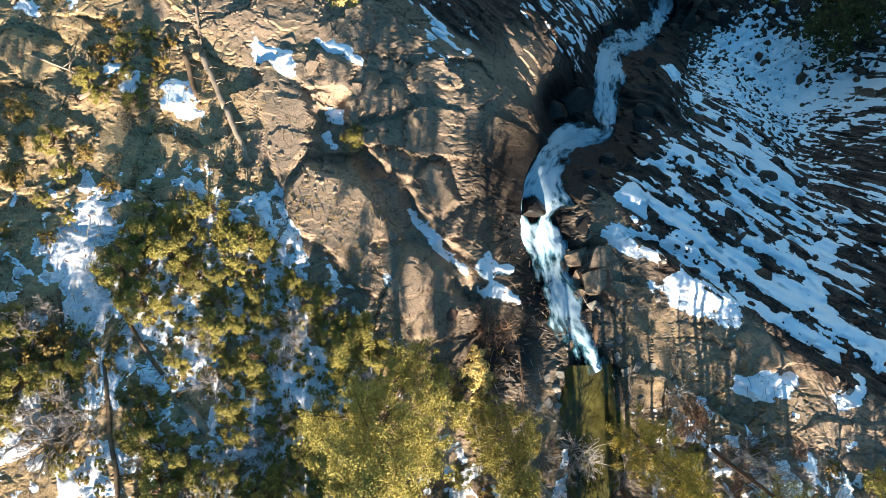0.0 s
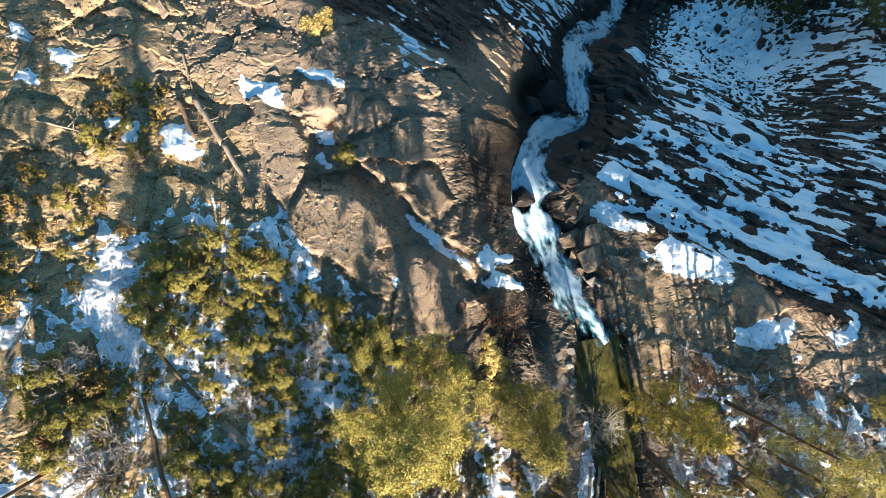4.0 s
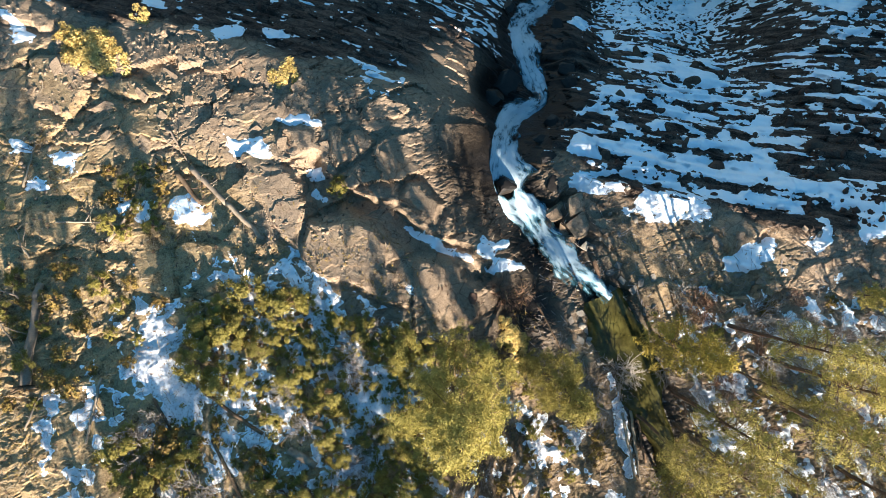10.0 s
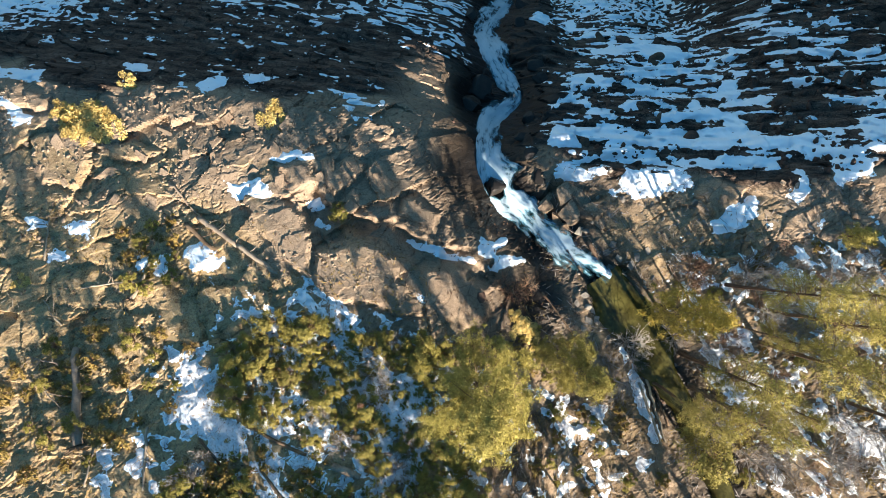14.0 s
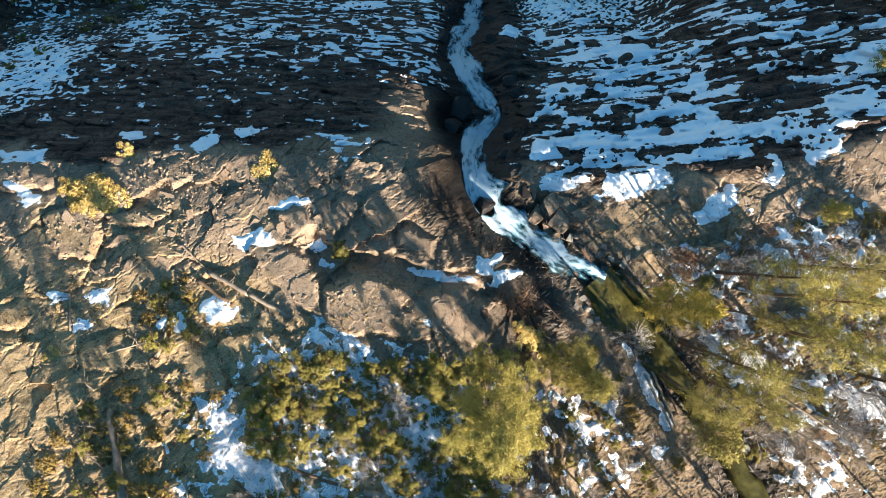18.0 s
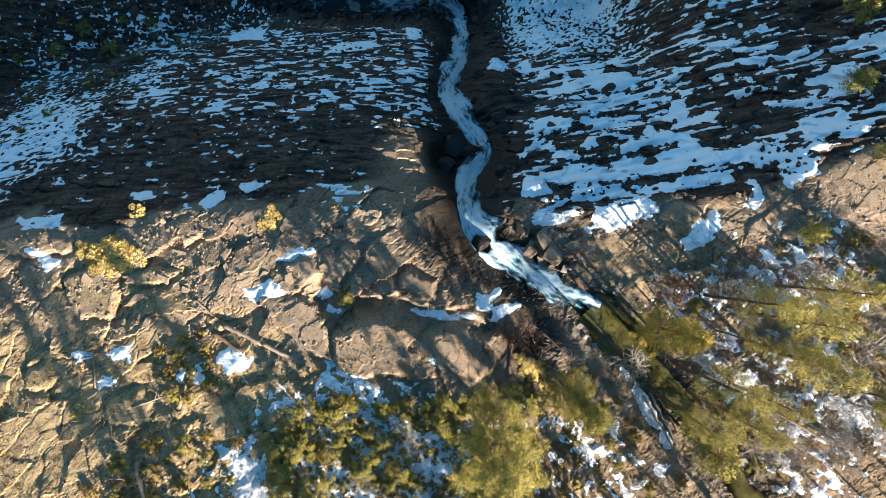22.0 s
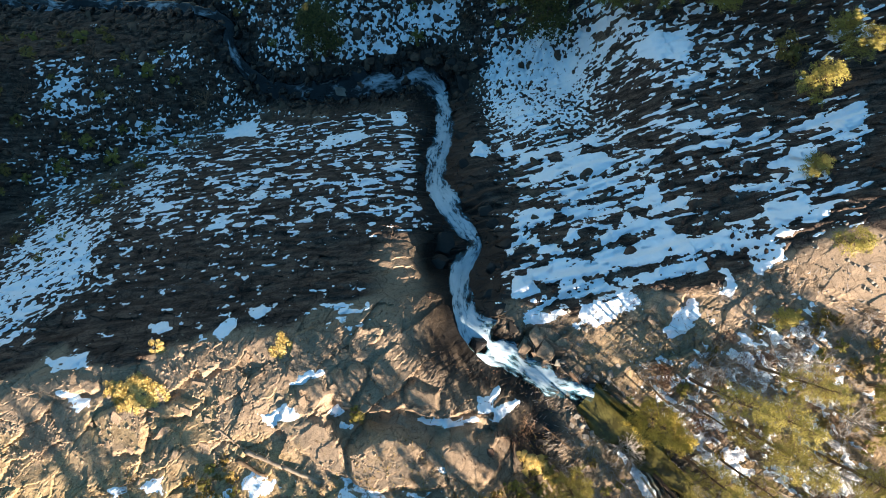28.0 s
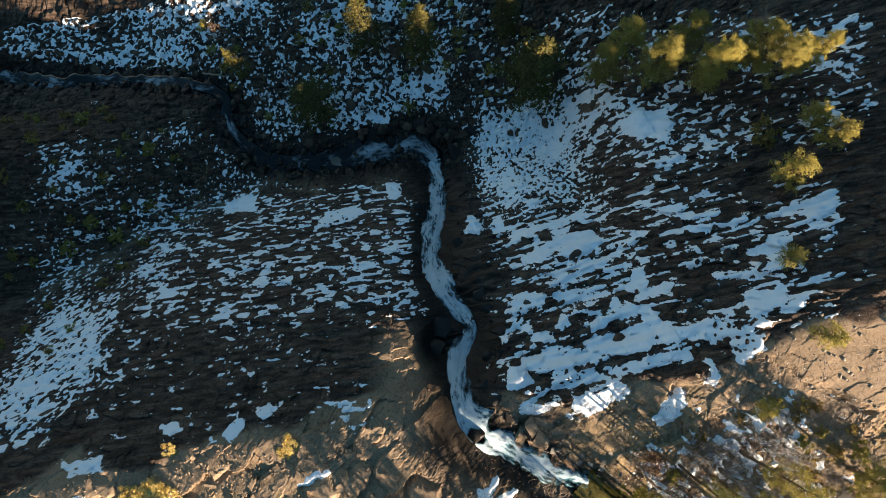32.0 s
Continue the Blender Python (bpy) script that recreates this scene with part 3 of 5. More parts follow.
    # crust: bluish white, the blue of shaded snow put into its colour
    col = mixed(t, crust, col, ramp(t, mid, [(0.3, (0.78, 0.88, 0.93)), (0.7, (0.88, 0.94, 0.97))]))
    t.links.new(col, p.inputs["Base Color"])
    t.links.new(maths(t, "SUBTRACT", 0.92, maths(t, "MULTIPLY", weight("wet"), 0.45)), p.inputs["Roughness"])
    p.inputs["Specular IOR Level"].default_value = 0.25
    b = t.nodes.new("ShaderNodeBump")
    b.inputs["Strength"].default_value, b.inputs["Distance"].default_value = 0.5, 0.15
    chips = t.nodes.new("ShaderNodeTexVoronoi")
    chips.inputs["Scale"].default_value, chips.inputs["Detail"].default_value, chips.inputs["Roughness"].default_value = 1.3, 3.0, 0.6
    t.links.new(warped.outputs[0], chips.inputs["Vector"])
    relief_height = maths(t, "ADD", noise_node(t, pos, 2.6, 9, None, 0.72), maths(t, "MULTIPLY", chips.outputs["Distance"], 0.35))
    t.links.new(relief_height, b.inputs["Height"])
    t.links.new(b.outputs[0], p.inputs["Normal"])
    return m


def snow_material():
    """Crusted snow, greyed by needles and bark where trees stand over it."""
    m = bpy.data.materials.new("snow")
    m.use_nodes = True
    t = m.node_tree
    p = t.nodes["Principled BSDF"]
    pos = t.nodes.new("ShaderNodeNewGeometry").outputs["Position"]
    # bluish base colour, standing in for blue skylight on shaded snow
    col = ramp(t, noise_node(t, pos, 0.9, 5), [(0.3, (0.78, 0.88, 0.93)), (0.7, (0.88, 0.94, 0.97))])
    att = t.nodes.new("ShaderNodeAttribute")
    att.attribute_name = "litter"
    scraps = ramp(t, noise_node(t, pos, 5.5, 6, None, 0.75), [(0.38, (0.36, 0.31, 0.28)), (0.49, (0.88, 0.86, 0.86))])
    smudge = ramp(t, noise_node(t, pos, 1.1, 4), [(0.35, (0.66, 0.63, 0.63)), (0.65, (0.92, 0.90, 0.90))])
    dirty = mixed(t, 1.0, mixed(t, 1.0, col, scraps, "MULTIPLY"), smudge, "MULTIPLY")
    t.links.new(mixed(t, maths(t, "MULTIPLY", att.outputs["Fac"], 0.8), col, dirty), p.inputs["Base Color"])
    p.inputs["Roughness"].default_value, p.inputs["Specular IOR Level"].default_value = 0.7, 0.25
    b = t.nodes.new("ShaderNodeBump")
    b.inputs["Strength"].default_value, b.inputs["Distance"].default_value = 0.4, 0.08
    t.links.new(noise_node(t, pos, 3.0, 6), b.inputs["Height"])
    t.links.new(b.outputs[0], p.inputs["Normal"])
    return m


def water_material(name, deep, foam_at, scale, stretch, patchy=0.0, lace=False, gain=1.0):
    """Dark clear water with drawn-out foam; the foam follows the strip's own lengthwise and crosswise coordinates."""
    m = bpy.data.materials.new(name)
    m.use_nodes = True
    t = m.node_tree
    p = t.nodes["Principled BSDF"]
    uv = t.nodes.new("ShaderNodeTexCoord").outputs["UV"]
    att = t.nodes.new("ShaderNodeAttribute")
    att.attribute_name = "foam"
    n = maths(t, "ADD", maths(t, "MULTIPLY", noise_node(t, uv, scale, 6, stretch, 0.58), 0.75), maths(t, "MULTIPLY", noise_node(t, uv, scale * 4, 4, stretch, 0.55), 0.25))
    f = maths(t, "ADD", maths(t, "MULTIPLY", maths(t, "SUBTRACT", n, 0.5), gain), att.outputs["Fac"])
    if patchy:
        f = maths(t, "ADD", f, maths(t, "MULTIPLY", maths(t, "SUBTRACT", noise_node(t, uv, 0.12, 3), 0.5), patchy))
    foam = ramp(t, f, [(foam_at, (0, 0, 0)), (foam_at + 0.22, (0.75, 0.75, 0.75)), (min(1.0, foam_at + 0.5), (1, 1, 1))])
    bed = mixed(t, ramp(t, noise_node(t, uv, 0.5, 6, None, 0.65), [(0.42, (0, 0, 0)), (0.62, (1, 1, 1))]), deep, tuple(2.4 * v for v in deep))
    t.links.new(mixed(t, foam, bed, (0.40, 0.52, 0.58)), p.inputs["Base Color"])
    r = t.nodes.new("ShaderNodeMapRange")
    r.inputs["To Min"].default_value, r.inputs["To Max"].default_value = 0.12, 0.75
    t.links.new(foam, r.inputs["Value"])
    t.links.new(r.outputs[0], p.inputs["Roughness"])
    p.inputs["IOR"].default_value = 1.33
    b = t.nodes.new("ShaderNodeBump")
    b.inputs["Strength"].default_value, b.inputs["Distance"].default_value = 0.3, 0.12
    t.links.new(n, b.inputs["Height"])
    t.links.new(b.outputs[0], p.inputs["Normal"])
    if lace:
        clear, mix = t.nodes.new("ShaderNodeBsdfTransparent"), t.nodes.new("ShaderNodeMixShader")
        t.links.new(ramp(t, f, [(max(0.0, foam_at - 0.12), (0, 0, 0)), (foam_at + 0.22, (1, 1, 1))]), mix.inputs[0])
        t.links.new(clear.outputs[0], mix.inputs[1])
        t.links.new(p.outputs[0], mix.inputs[2])
        t.links.new(mix.outputs[0], t.nodes["Material Output"].inputs["Surface"])
    return m


GROUND = ground_material()
SNOW = snow_material()
GREY_STONE = material("grey_stone", [(0.3, (0.101, 0.095, 0.0824)), (0.5, (0.209, 0.19, 0.158)), (0.7, (0.317, 0.291, 0.241))], 0.6, 6.0, 0.92, 0.6, 5.0, 0.06, vary=0.35)
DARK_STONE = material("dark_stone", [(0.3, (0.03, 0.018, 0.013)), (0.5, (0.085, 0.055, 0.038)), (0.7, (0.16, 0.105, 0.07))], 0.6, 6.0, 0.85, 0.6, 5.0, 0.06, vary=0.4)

WET_STONE = material("wet_stone", [(0.3, (0.006, 0.006, 0.006)), (0.5, (0.016, 0.014, 0.012)), (0.7, (0.035, 0.028, 0.022))], 0.6, 6.0, 0.45, 0.6, 5.0, 0.06, vary=0.3)


# ---- ground sheet ----
def steps(fine, lo, mid_lo, mid_hi, hi, coarse, reach):
    """Coordinates that are close together in the middle and wider apart outwards."""
    c = list(np.arange(mid_lo, mid_hi, fine)) + list(np.arange(mid_hi, hi, coarse))
    c = list(np.arange(lo, mid_lo, coarse)) + c
    gap = coarse
    while c[-1] < reach:
        gap *= 1.35
        c.append(c[-1] + gap)
    gap = coarse
    while c[0] > -reach:
        gap *= 1.35
        c.insert(0, c[0] - gap)
    return np.array(c)


def sheet(name, gx, gy, gz, keep=None):
    """A mesh on a grid; keep: which of its points carry faces."""
    ny, nx = gz.shape
    index = np.arange(nx * ny).reshape(ny, nx)
    quads = np.stack([index[:-1, :-1], index[:-1, 1:], index[1:, 1:], index[1:, :-1]], -1).reshape(-1, 4)
    co = np.stack([gx.ravel(), gy.ravel(), gz.ravel()], -1)
    if keep is not None:
        quads = quads[keep.ravel()[quads].any(1)]
        used = np.unique(quads)
        back_index = np.zeros(nx * ny, np.int64)
        back_index[used] = np.arange(len(used))
        co, quads = co[used], back_index[quads]
    me = bpy.data.meshes.new(name)
    me.vertices.add(len(co))
    me.vertices.foreach_set("co", co.astype(np.float32).ravel())
    me.loops.add(quads.size)
    me.loops.foreach_set("vertex_index", quads.astype(np.int32).ravel())
    me.polygons.add(len(quads))
    me.polygons.foreach_set("loop_start", (np.arange(len(quads)) * 4).astype(np.int32))
    me.polygons.foreach_set("use_smooth", np.ones(len(quads), bool))
    me.update(calc_edges=True)
    return me


def give(me, name, values):
    a = me.attributes.new(name, "FLOAT", "POINT")
    a.data.foreach_set("value", np.asarray(values, np.float32).ravel())


XS = steps(0.17, -92, -50, 52, 96, 0.36, 900)
YS = steps(0.17, -46, -38, 45, 94, 0.36, 900)
GX, GY = np.meshgrid(XS, YS)
GZ = height(GX, GY)


def height_at(x, y):
    """The ground sheet's height, read between its grid points."""
    i = int(np.clip(np.searchsorted(XS, x) - 1, 0, len(XS) - 2))
    j = int(np.clip(np.searchsorted(YS, y) - 1, 0, len(YS) - 2))
    u, v = (x - XS[i]) / (XS[i + 1] - XS[i]), (y - YS[j]) / (YS[j + 1] - YS[j])
    return float((GZ[j, i] * (1 - u) + GZ[j, i + 1] * u) * (1 - v) + (GZ[j + 1, i] * (1 - u) + GZ[j + 1, i + 1] * u) * v)


mesh = sheet("ground", GX, GY, GZ)
mesh.polygons.foreach_set("use_smooth", np.zeros(len(mesh.polygons), bool))
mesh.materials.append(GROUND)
ground = tagged(new("ground", mesh), "jointed granite slope with soil, ledges, wet rock and shade painted dark", "ground", "", "structure")
z_left, z_right, z_top, z_valley = zones(GX, GY)
fall_d, fall_t = along(GX, GY, FALL)
stream_d, stream_t = along(GX, GY, STREAM)
river_d, river_t = along(GX, GY, RIVER)
blotch = fbm(GX / 5, GY / 5, 4, 81)
bank = (1 - sstep(31, 36, GX) * sstep(-3, 3, GY)) * sstep(13, 18, GX + 1.5 * blotch) * sstep(8, 2, GY + 2 * blotch - 0.3 * np.clip(GX - 25, 0, 20))
# wet margins of falls and river, widened to paint in the gully's shade
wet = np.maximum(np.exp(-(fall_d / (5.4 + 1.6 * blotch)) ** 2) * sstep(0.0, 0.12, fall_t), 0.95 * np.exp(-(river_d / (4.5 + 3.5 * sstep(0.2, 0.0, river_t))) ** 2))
# tree shade left of the falls and outlet, painted in as wetness
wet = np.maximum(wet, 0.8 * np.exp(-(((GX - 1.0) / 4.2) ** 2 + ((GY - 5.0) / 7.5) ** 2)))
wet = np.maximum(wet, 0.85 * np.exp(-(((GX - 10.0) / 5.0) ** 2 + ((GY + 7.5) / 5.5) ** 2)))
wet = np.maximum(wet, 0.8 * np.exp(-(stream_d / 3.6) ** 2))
# alcove and east recess: their shade painted in along with wet rock
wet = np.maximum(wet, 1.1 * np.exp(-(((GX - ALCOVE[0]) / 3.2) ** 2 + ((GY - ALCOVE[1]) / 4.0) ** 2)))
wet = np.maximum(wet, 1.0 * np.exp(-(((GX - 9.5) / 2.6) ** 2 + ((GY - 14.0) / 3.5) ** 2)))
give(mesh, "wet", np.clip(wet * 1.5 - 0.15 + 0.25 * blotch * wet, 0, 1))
# shade painted into the colour: slabs, valley, part of the bank, south-east ground
give(mesh, "painted_shade", np.clip(np.maximum(sstep(0.25, 0.75, z_left + z_right + 0.25 * blotch), z_valley) * (1 - rib(GX, GY)) + z_top * np.maximum(bank * 0.3 * sstep(-0.3, 0.4, blotch), 1.0 * sstep(0, 6, GX) * sstep(-9, -13, GY) * sstep(-0.6, 0.2, blotch)), 0, 1))
south = sstep(-3, 3, -8.5 - GY + 2.4 * blotch + 6 * sstep(-12, -22, GX) - 5 * np.exp(-((GX + 2) / 9) ** 2))
patch = sstep(0.1, 0.45, fbm(GX / 4.5, GY / 4.5, 4, 83)) * 0.8
give(mesh, "soil", np.clip(z_top * np.maximum(np.maximum(south * (1 - 0.75 * sstep(1, 7, GX)), bank * 0.6 * sstep(-0.5, 0.4, blotch)), patch * sstep(6, 0, GY) * sstep(-4, -14, GX)), 0, 1))

depth = snow_depth(GX, GY)
depth[(np.abs(GX) > 96) | (GY > 94) | (GY < -46)] = -1
depth -= 2.0 * np.exp(-(fall_d / 2.2) ** 2) + 2.0 * np.exp(-(stream_d / 2.0) ** 2) + 1.4 * np.exp(-(river_d / (2.6 + 3.4 * sstep(0.2, 0.0, river_t))) ** 2)
give(ground.data, "snow", np.clip(depth + 1.0, 0, 1.6))
mesh = sheet("snow", GX, GY, GZ + np.clip((depth - 0.12) * 0.5, -0.3, 0.12), depth > 0.12)
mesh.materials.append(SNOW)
spots = np.zeros(len(mesh.vertices) * 3, np.float32)
mesh.vertices.foreach_get("co", spots)
spots = spots.reshape(-1, 3).astype(float)
give(mesh, "litter", zones(spots[:, 0], spots[:, 1])[2] * sstep(-8, -13, spots[:, 1] + 4 * sstep(8, 14, spots[:, 0]) - 9 * sstep(18, 24, spots[:, 0])))
snow = tagged(new("snow", mesh), "old crusted snow lying in patches on ledges and hollows", "snow", "", "stuff")


# ---- water ----
def strip(name, line, widths, lift, foam, mat, label, fall_over=0.0, cross=14, per_metre=2.2, seed=0, gap=0.0):
    """Running water along a line: a strip with an uneven edge, ribbed along the current; gap: how far it parts round the boulder."""
    pts = [Vector((x, y, 0)) for x, y in line]
    spots, total = [], 0.0
    for i, (a, b) in enumerate(zip(pts, pts[1:])):
        n = max(2, int((b - a).length * per_metre))
        for k in range(n):
            u = k / n
            p0, p3 = pts[max(0, i - 1)], pts[min(len(pts) - 1, i + 2)]
            c = 0.5 * ((2 * a) + (b - p0) * u + (2 * p0 - 5 * a + 4 * b - p3) * u * u + (3 * a - p0 - 3 * b + p3) * u ** 3)
            w = widths[i] * (1 - u) + widths[i + 1] * u
            fo = foam[i] * (1 - u) + foam[i + 1] * u
            spots.append((c, w, fo))
    rows = len(spots)
    gx, gy = np.zeros((rows, cross + 1)), np.zeros((rows, cross + 1))
    uv, fm = np.zeros((rows, cross + 1, 2)), np.zeros((rows, cross + 1))
    for r, (c, w, fo) in enumerate(spots):
        q = spots[min(rows - 1, r + 1)][0] - spots[max(0, r - 1)][0]
        side = Vector((-q.y, q.x, 0)).normalized()
        if r:
            total += (c - spots[r - 1][0]).length
        for k in range(cross + 1):
            s = k / cross * 2 - 1
            edge = w * (1 + 0.32 * float(fbm(np.array(total / 2.3), np.array(3.0 + (s > 0) * 9), 3, seed)))
            gx[r, k], gy[r, k] = c.x + side.x * s * edge, c.y + side.y * s * edge
            uv[r, k] = (total, s * w)
            fm[r, k] = fo - 0.45 * abs(s) ** 3 - gap * math.exp(-(((gx[r, k] - 4.6) * 0.8 + (gy[r, k] - 3.4) * -0.6) / 1.2) ** 4 - (((gx[r, k] - 4.6) * 0.6 + (gy[r, k] - 3.4) * 0.8) / 0.75) ** 4)
    bed = base_height(gx[:, cross // 2], gy[:, cross // 2])
    bed = np.convolve(np.pad(bed, 4, mode="edge"), np.ones(9) / 9, "valid")
    s = np.linspace(-1, 1, cross + 1)[None, :]
    gz = bed[:, None] + lift + 0.2 * (1 - s * s) - 0.7 * s ** 6 + fall_over * fbm(uv[..., 0] / 2.2, uv[..., 1] / 0.7, 3, seed + 4)
    me = sheet(name, gx, gy, gz)
    give(me, "foam", fm)
    layer = me.uv_layers.new(name="UVMap")
    loops = np.zeros(len(me.loops), np.int32)
    me.loops.foreach_get("vertex_index", loops)
    layer.data.foreach_set("uv", uv.reshape(-1, 2)[loops].astype(np.float32).ravel())
    me.materials.append(mat)
    return tagged(new(name, me), label, "water", "", "structure")


FALL_WATER = water_material("falling_water", (0.045, 0.14, 0.19), 0.12, 0.45, (0.5, 1.2, 1), 0.4, True, 2.2)
RIVER_WATER = water_material("river_water", (0.004, 0.006, 0.007), 0.28, 0.32, (0.6, 1.5, 1), 0.7)
POND_WATER = water_material("pond_water", (0.036, 0.033, 0.010), 0.95, 0.6, (0.8, 1.2, 1))
strip("waterfall", FALL, [1.0, 1.3, 1.7, 2.0, 2.9, 2.8, 2.0, 1.9, 1.5, 1.0, 1.6, 2.7, 2.9, 2.5, 2.0, 1.9, 2.0], 1.0,
      [0.20, 0.24, 0.28, 0.34, 0.40, 0.44, 0.42, 0.40, 0.38, 0.34, 0.36, 0.38, 0.38, 0.36, 0.36, 0.34, 0.34], FALL_WATER,
      "white water rushing down a steep granite chute", 0.13, 24, 4.0, 5, 0.9)
strip("stream", STREAM[:-1], [2.4, 3.6, 3.0, 1.5, 1.2, 1.2, 1.6, 3.0], 0.85, [0.3, 0.12, 0.1, 0.1, 0.1, 0.1, 0.1, 0.1], POND_WATER,
      "calm shallow olive-brown stream above the falls", 0.02, 12, 1.2, 7)
strip("river", RIVER, [3.8, 4.8, 4.0, 2.6, 1.8, 1.6, 1.6, 1.6, 1.7, 2.0, 2.6, 4.0], 0.7, [0.40, 0.34, 0.28, 0.24, 0.24, 0.3, 0.24, 0.3, 0.3, 0.3, 0.3, 0.3],
      RIVER_WATER, "dark river with foam streaks on the valley floor", 0.08, 12, 1.6, 9)


# ---- helpers for things ----
BARK = material("pine_bark", [(0.3, (0.0504, 0.0324, 0.0216)), (0.5, (0.122, 0.0792, 0.0504)), (0.7, (0.194, 0.137, 0.0936))], 2.0, 12.0, 0.95, 0.8, 10.0, 0.04, vary=0.3, world_space=False, stretch=(1, 1, 0.25))
GREY_WOOD = material("weathered_wood", [(0.3, (0.137, 0.108, 0.0792)), (0.5, (0.259, 0.209, 0.151)), (0.7, (0.374, 0.317, 0.238))], 1.5, 14.0, 0.9, 0.6, 12.0, 0.02, vary=0.3, world_space=False, stretch=(1, 1, 0.2))
BLEACHED = material("bleached_twigs", [(0.3, (0.187, 0.166, 0.144)), (0.5, (0.302, 0.274, 0.245)), (0.7, (0.403, 0.367, 0.331))], 2.0, 10.0, 0.9, 0.0, vary=0.35, world_space=False)
RED_TWIGS = material("reddish_twigs", [(0.3, (0.122, 0.0648, 0.0432)), (0.5, (0.216, 0.13, 0.0864)), (0.7, (0.302, 0.202, 0.137))], 2.0, 10.0, 0.9, 0.0, vary=0.35, world_space=False)


def leaf_material(name, dark, light, vary=0.5):
    m = bpy.data.materials.new(name)
    m.use_nodes = True
    t = m.node_tree
    p = t.nodes["Principled BSDF"]
    g = t.nodes.new("ShaderNodeNewGeometry")
    o = t.nodes.new("ShaderNodeObjectInfo")
    f = maths(t, "ADD", maths(t, "MULTIPLY", g.outputs["Random Per Island"], 0.6), maths(t, "MULTIPLY", o.outputs["Random"], 0.4))
    col = ramp(t, f, [(0.15, dark), (0.5, tuple((a + b) / 2 for a, b in zip(dark, light))), (0.9, light)])
    n = noise_node(t, g.outputs["Position"], 0.8, 3)
    col = mixed(t, maths(t, "MULTIPLY", n, 0.45), col, dark)
    t.links.new(col, p.inputs["Base Color"])
    p.inputs["Roughness"].default_value = 0.65
    p.inputs["Specular IOR Level"].default_value = 0.2
    return m


PINE_NEEDLES = leaf_material("pine_needles", (0.16, 0.138, 0.033), (0.50, 0.42, 0.105))
YELLOW_NEEDLES = leaf_material("yellow_needles", (0.24, 0.18, 0.03), (0.58, 0.45, 0.08))
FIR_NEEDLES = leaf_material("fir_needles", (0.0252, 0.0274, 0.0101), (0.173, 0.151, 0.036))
MANZANITA = leaf_material("shrub_leaves", (0.12, 0.106, 0.026), (0.39, 0.33, 0.075))
OCHRE_LEAVES = leaf_material("ochre_leaves", (0.144, 0.0936, 0.0252), (0.331, 0.238, 0.0648))
STRAW = leaf_material("straw_grass", (0.42, 0.31, 0.10), (0.74, 0.57, 0.21))


def part(name, me, mat, parent, label=""):
    """Links a mesh as one part of a thing."""
    me.materials.clear()
    me.materials.append(mat)
    ob = new(name, me)
    ob.parent = parent
    return tagged(ob, label)


def raw(name, co, faces, smooth=True):
    me = bpy.data.meshes.new(name)
    me.from_pydata([tuple(c) for c in co], [], faces)
    if smooth:
        me.polygons.foreach_set("use_smooth", np.ones(len(me.polygons), bool))
    me.update()
    return me


def leaves(name, centres, size, seed, flat=0.5, slim=0.45, hub=None):
    """Small four-cornered leaves; they face upwards, or away from an upright axis where hub, the rise, is given, more or less at random."""
    r = np.random.RandomState(seed)
    c = np.asarray(centres, float)
    n = len(c)
    a = r.normal(size=(n, 3))
    a[:, 2] *= 0.6
    a /= np.linalg.norm(a, axis=1)[:, None]
    face = np.tile([0, 0, 1.0], (n, 1))
    if hub is not None:
        face = np.stack([c[:, 0], c[:, 1], np.full(n, hub)], 1)
        face /= np.linalg.norm(face, axis=1)[:, None]
    up = r.normal(size=(n, 3)) * (1 - flat) + face * flat
    a -= (a * face).sum(1)[:, None] * face * flat
    a /= np.linalg.norm(a, axis=1)[:, None]
    b = np.cross(a, up)
    b /= np.linalg.norm(b, axis=1)[:, None] + 1e-9
    s = size * r.uniform(0.6, 1.4, (n, 1))
    co = np.stack([c - a * s, c + b * s * slim, c + a * s, c - b * s * slim], 1).reshape(-1, 3)
    me = bpy.data.meshes.new(name)
    me.vertices.add(n * 4)
    me.vertices.foreach_set("co", co.astype(np.float32).ravel())
    me.loops.add(n * 4)
    me.loops.foreach_set("vertex_index", np.arange(n * 4, dtype=np.int32))
    me.polygons.add(n)
    me.polygons.foreach_set("loop_start", (np.arange(n) * 4).astype(np.int32))
    me.update(calc_edges=True)
    return me


class Sticks:
    """Collects tapered bent rods into one mesh."""

    def __init__(self):
        self.co, self.faces = [], []

    def rod(self, points, r0, r1, sides=5, cap=True):
        first = len(self.co)
        n = len(points)
        for i, p in enumerate(points):
            p = Vector(p)
            way = (Vector(points[min(n - 1, i + 1)]) - Vector(points[max(0, i - 1)])).normalized()
            u = way.orthogonal().normalized()
            w = way.cross(u)
            r = r0 + (r1 - r0) * i / (n - 1)
            for k in range(sides):
                t = 2 * math.pi * k / sides
                self.co.append(p + u * (r * math.cos(t)) + w * (r * math.sin(t)))
        for i in range(n - 1):
            for k in range(sides):
                a, b = first + i * sides + k, first + i * sides + (k + 1) % sides
                self.faces.append((a, b, b + sides, a + sides))
        if cap:
            self.faces.append(tuple(first + k for k in reversed(range(sides))))
            self.faces.append(tuple(first + (n - 1) * sides + k for k in range(sides)))

    def mesh(self, name):
        return raw(name, self.co, self.faces)


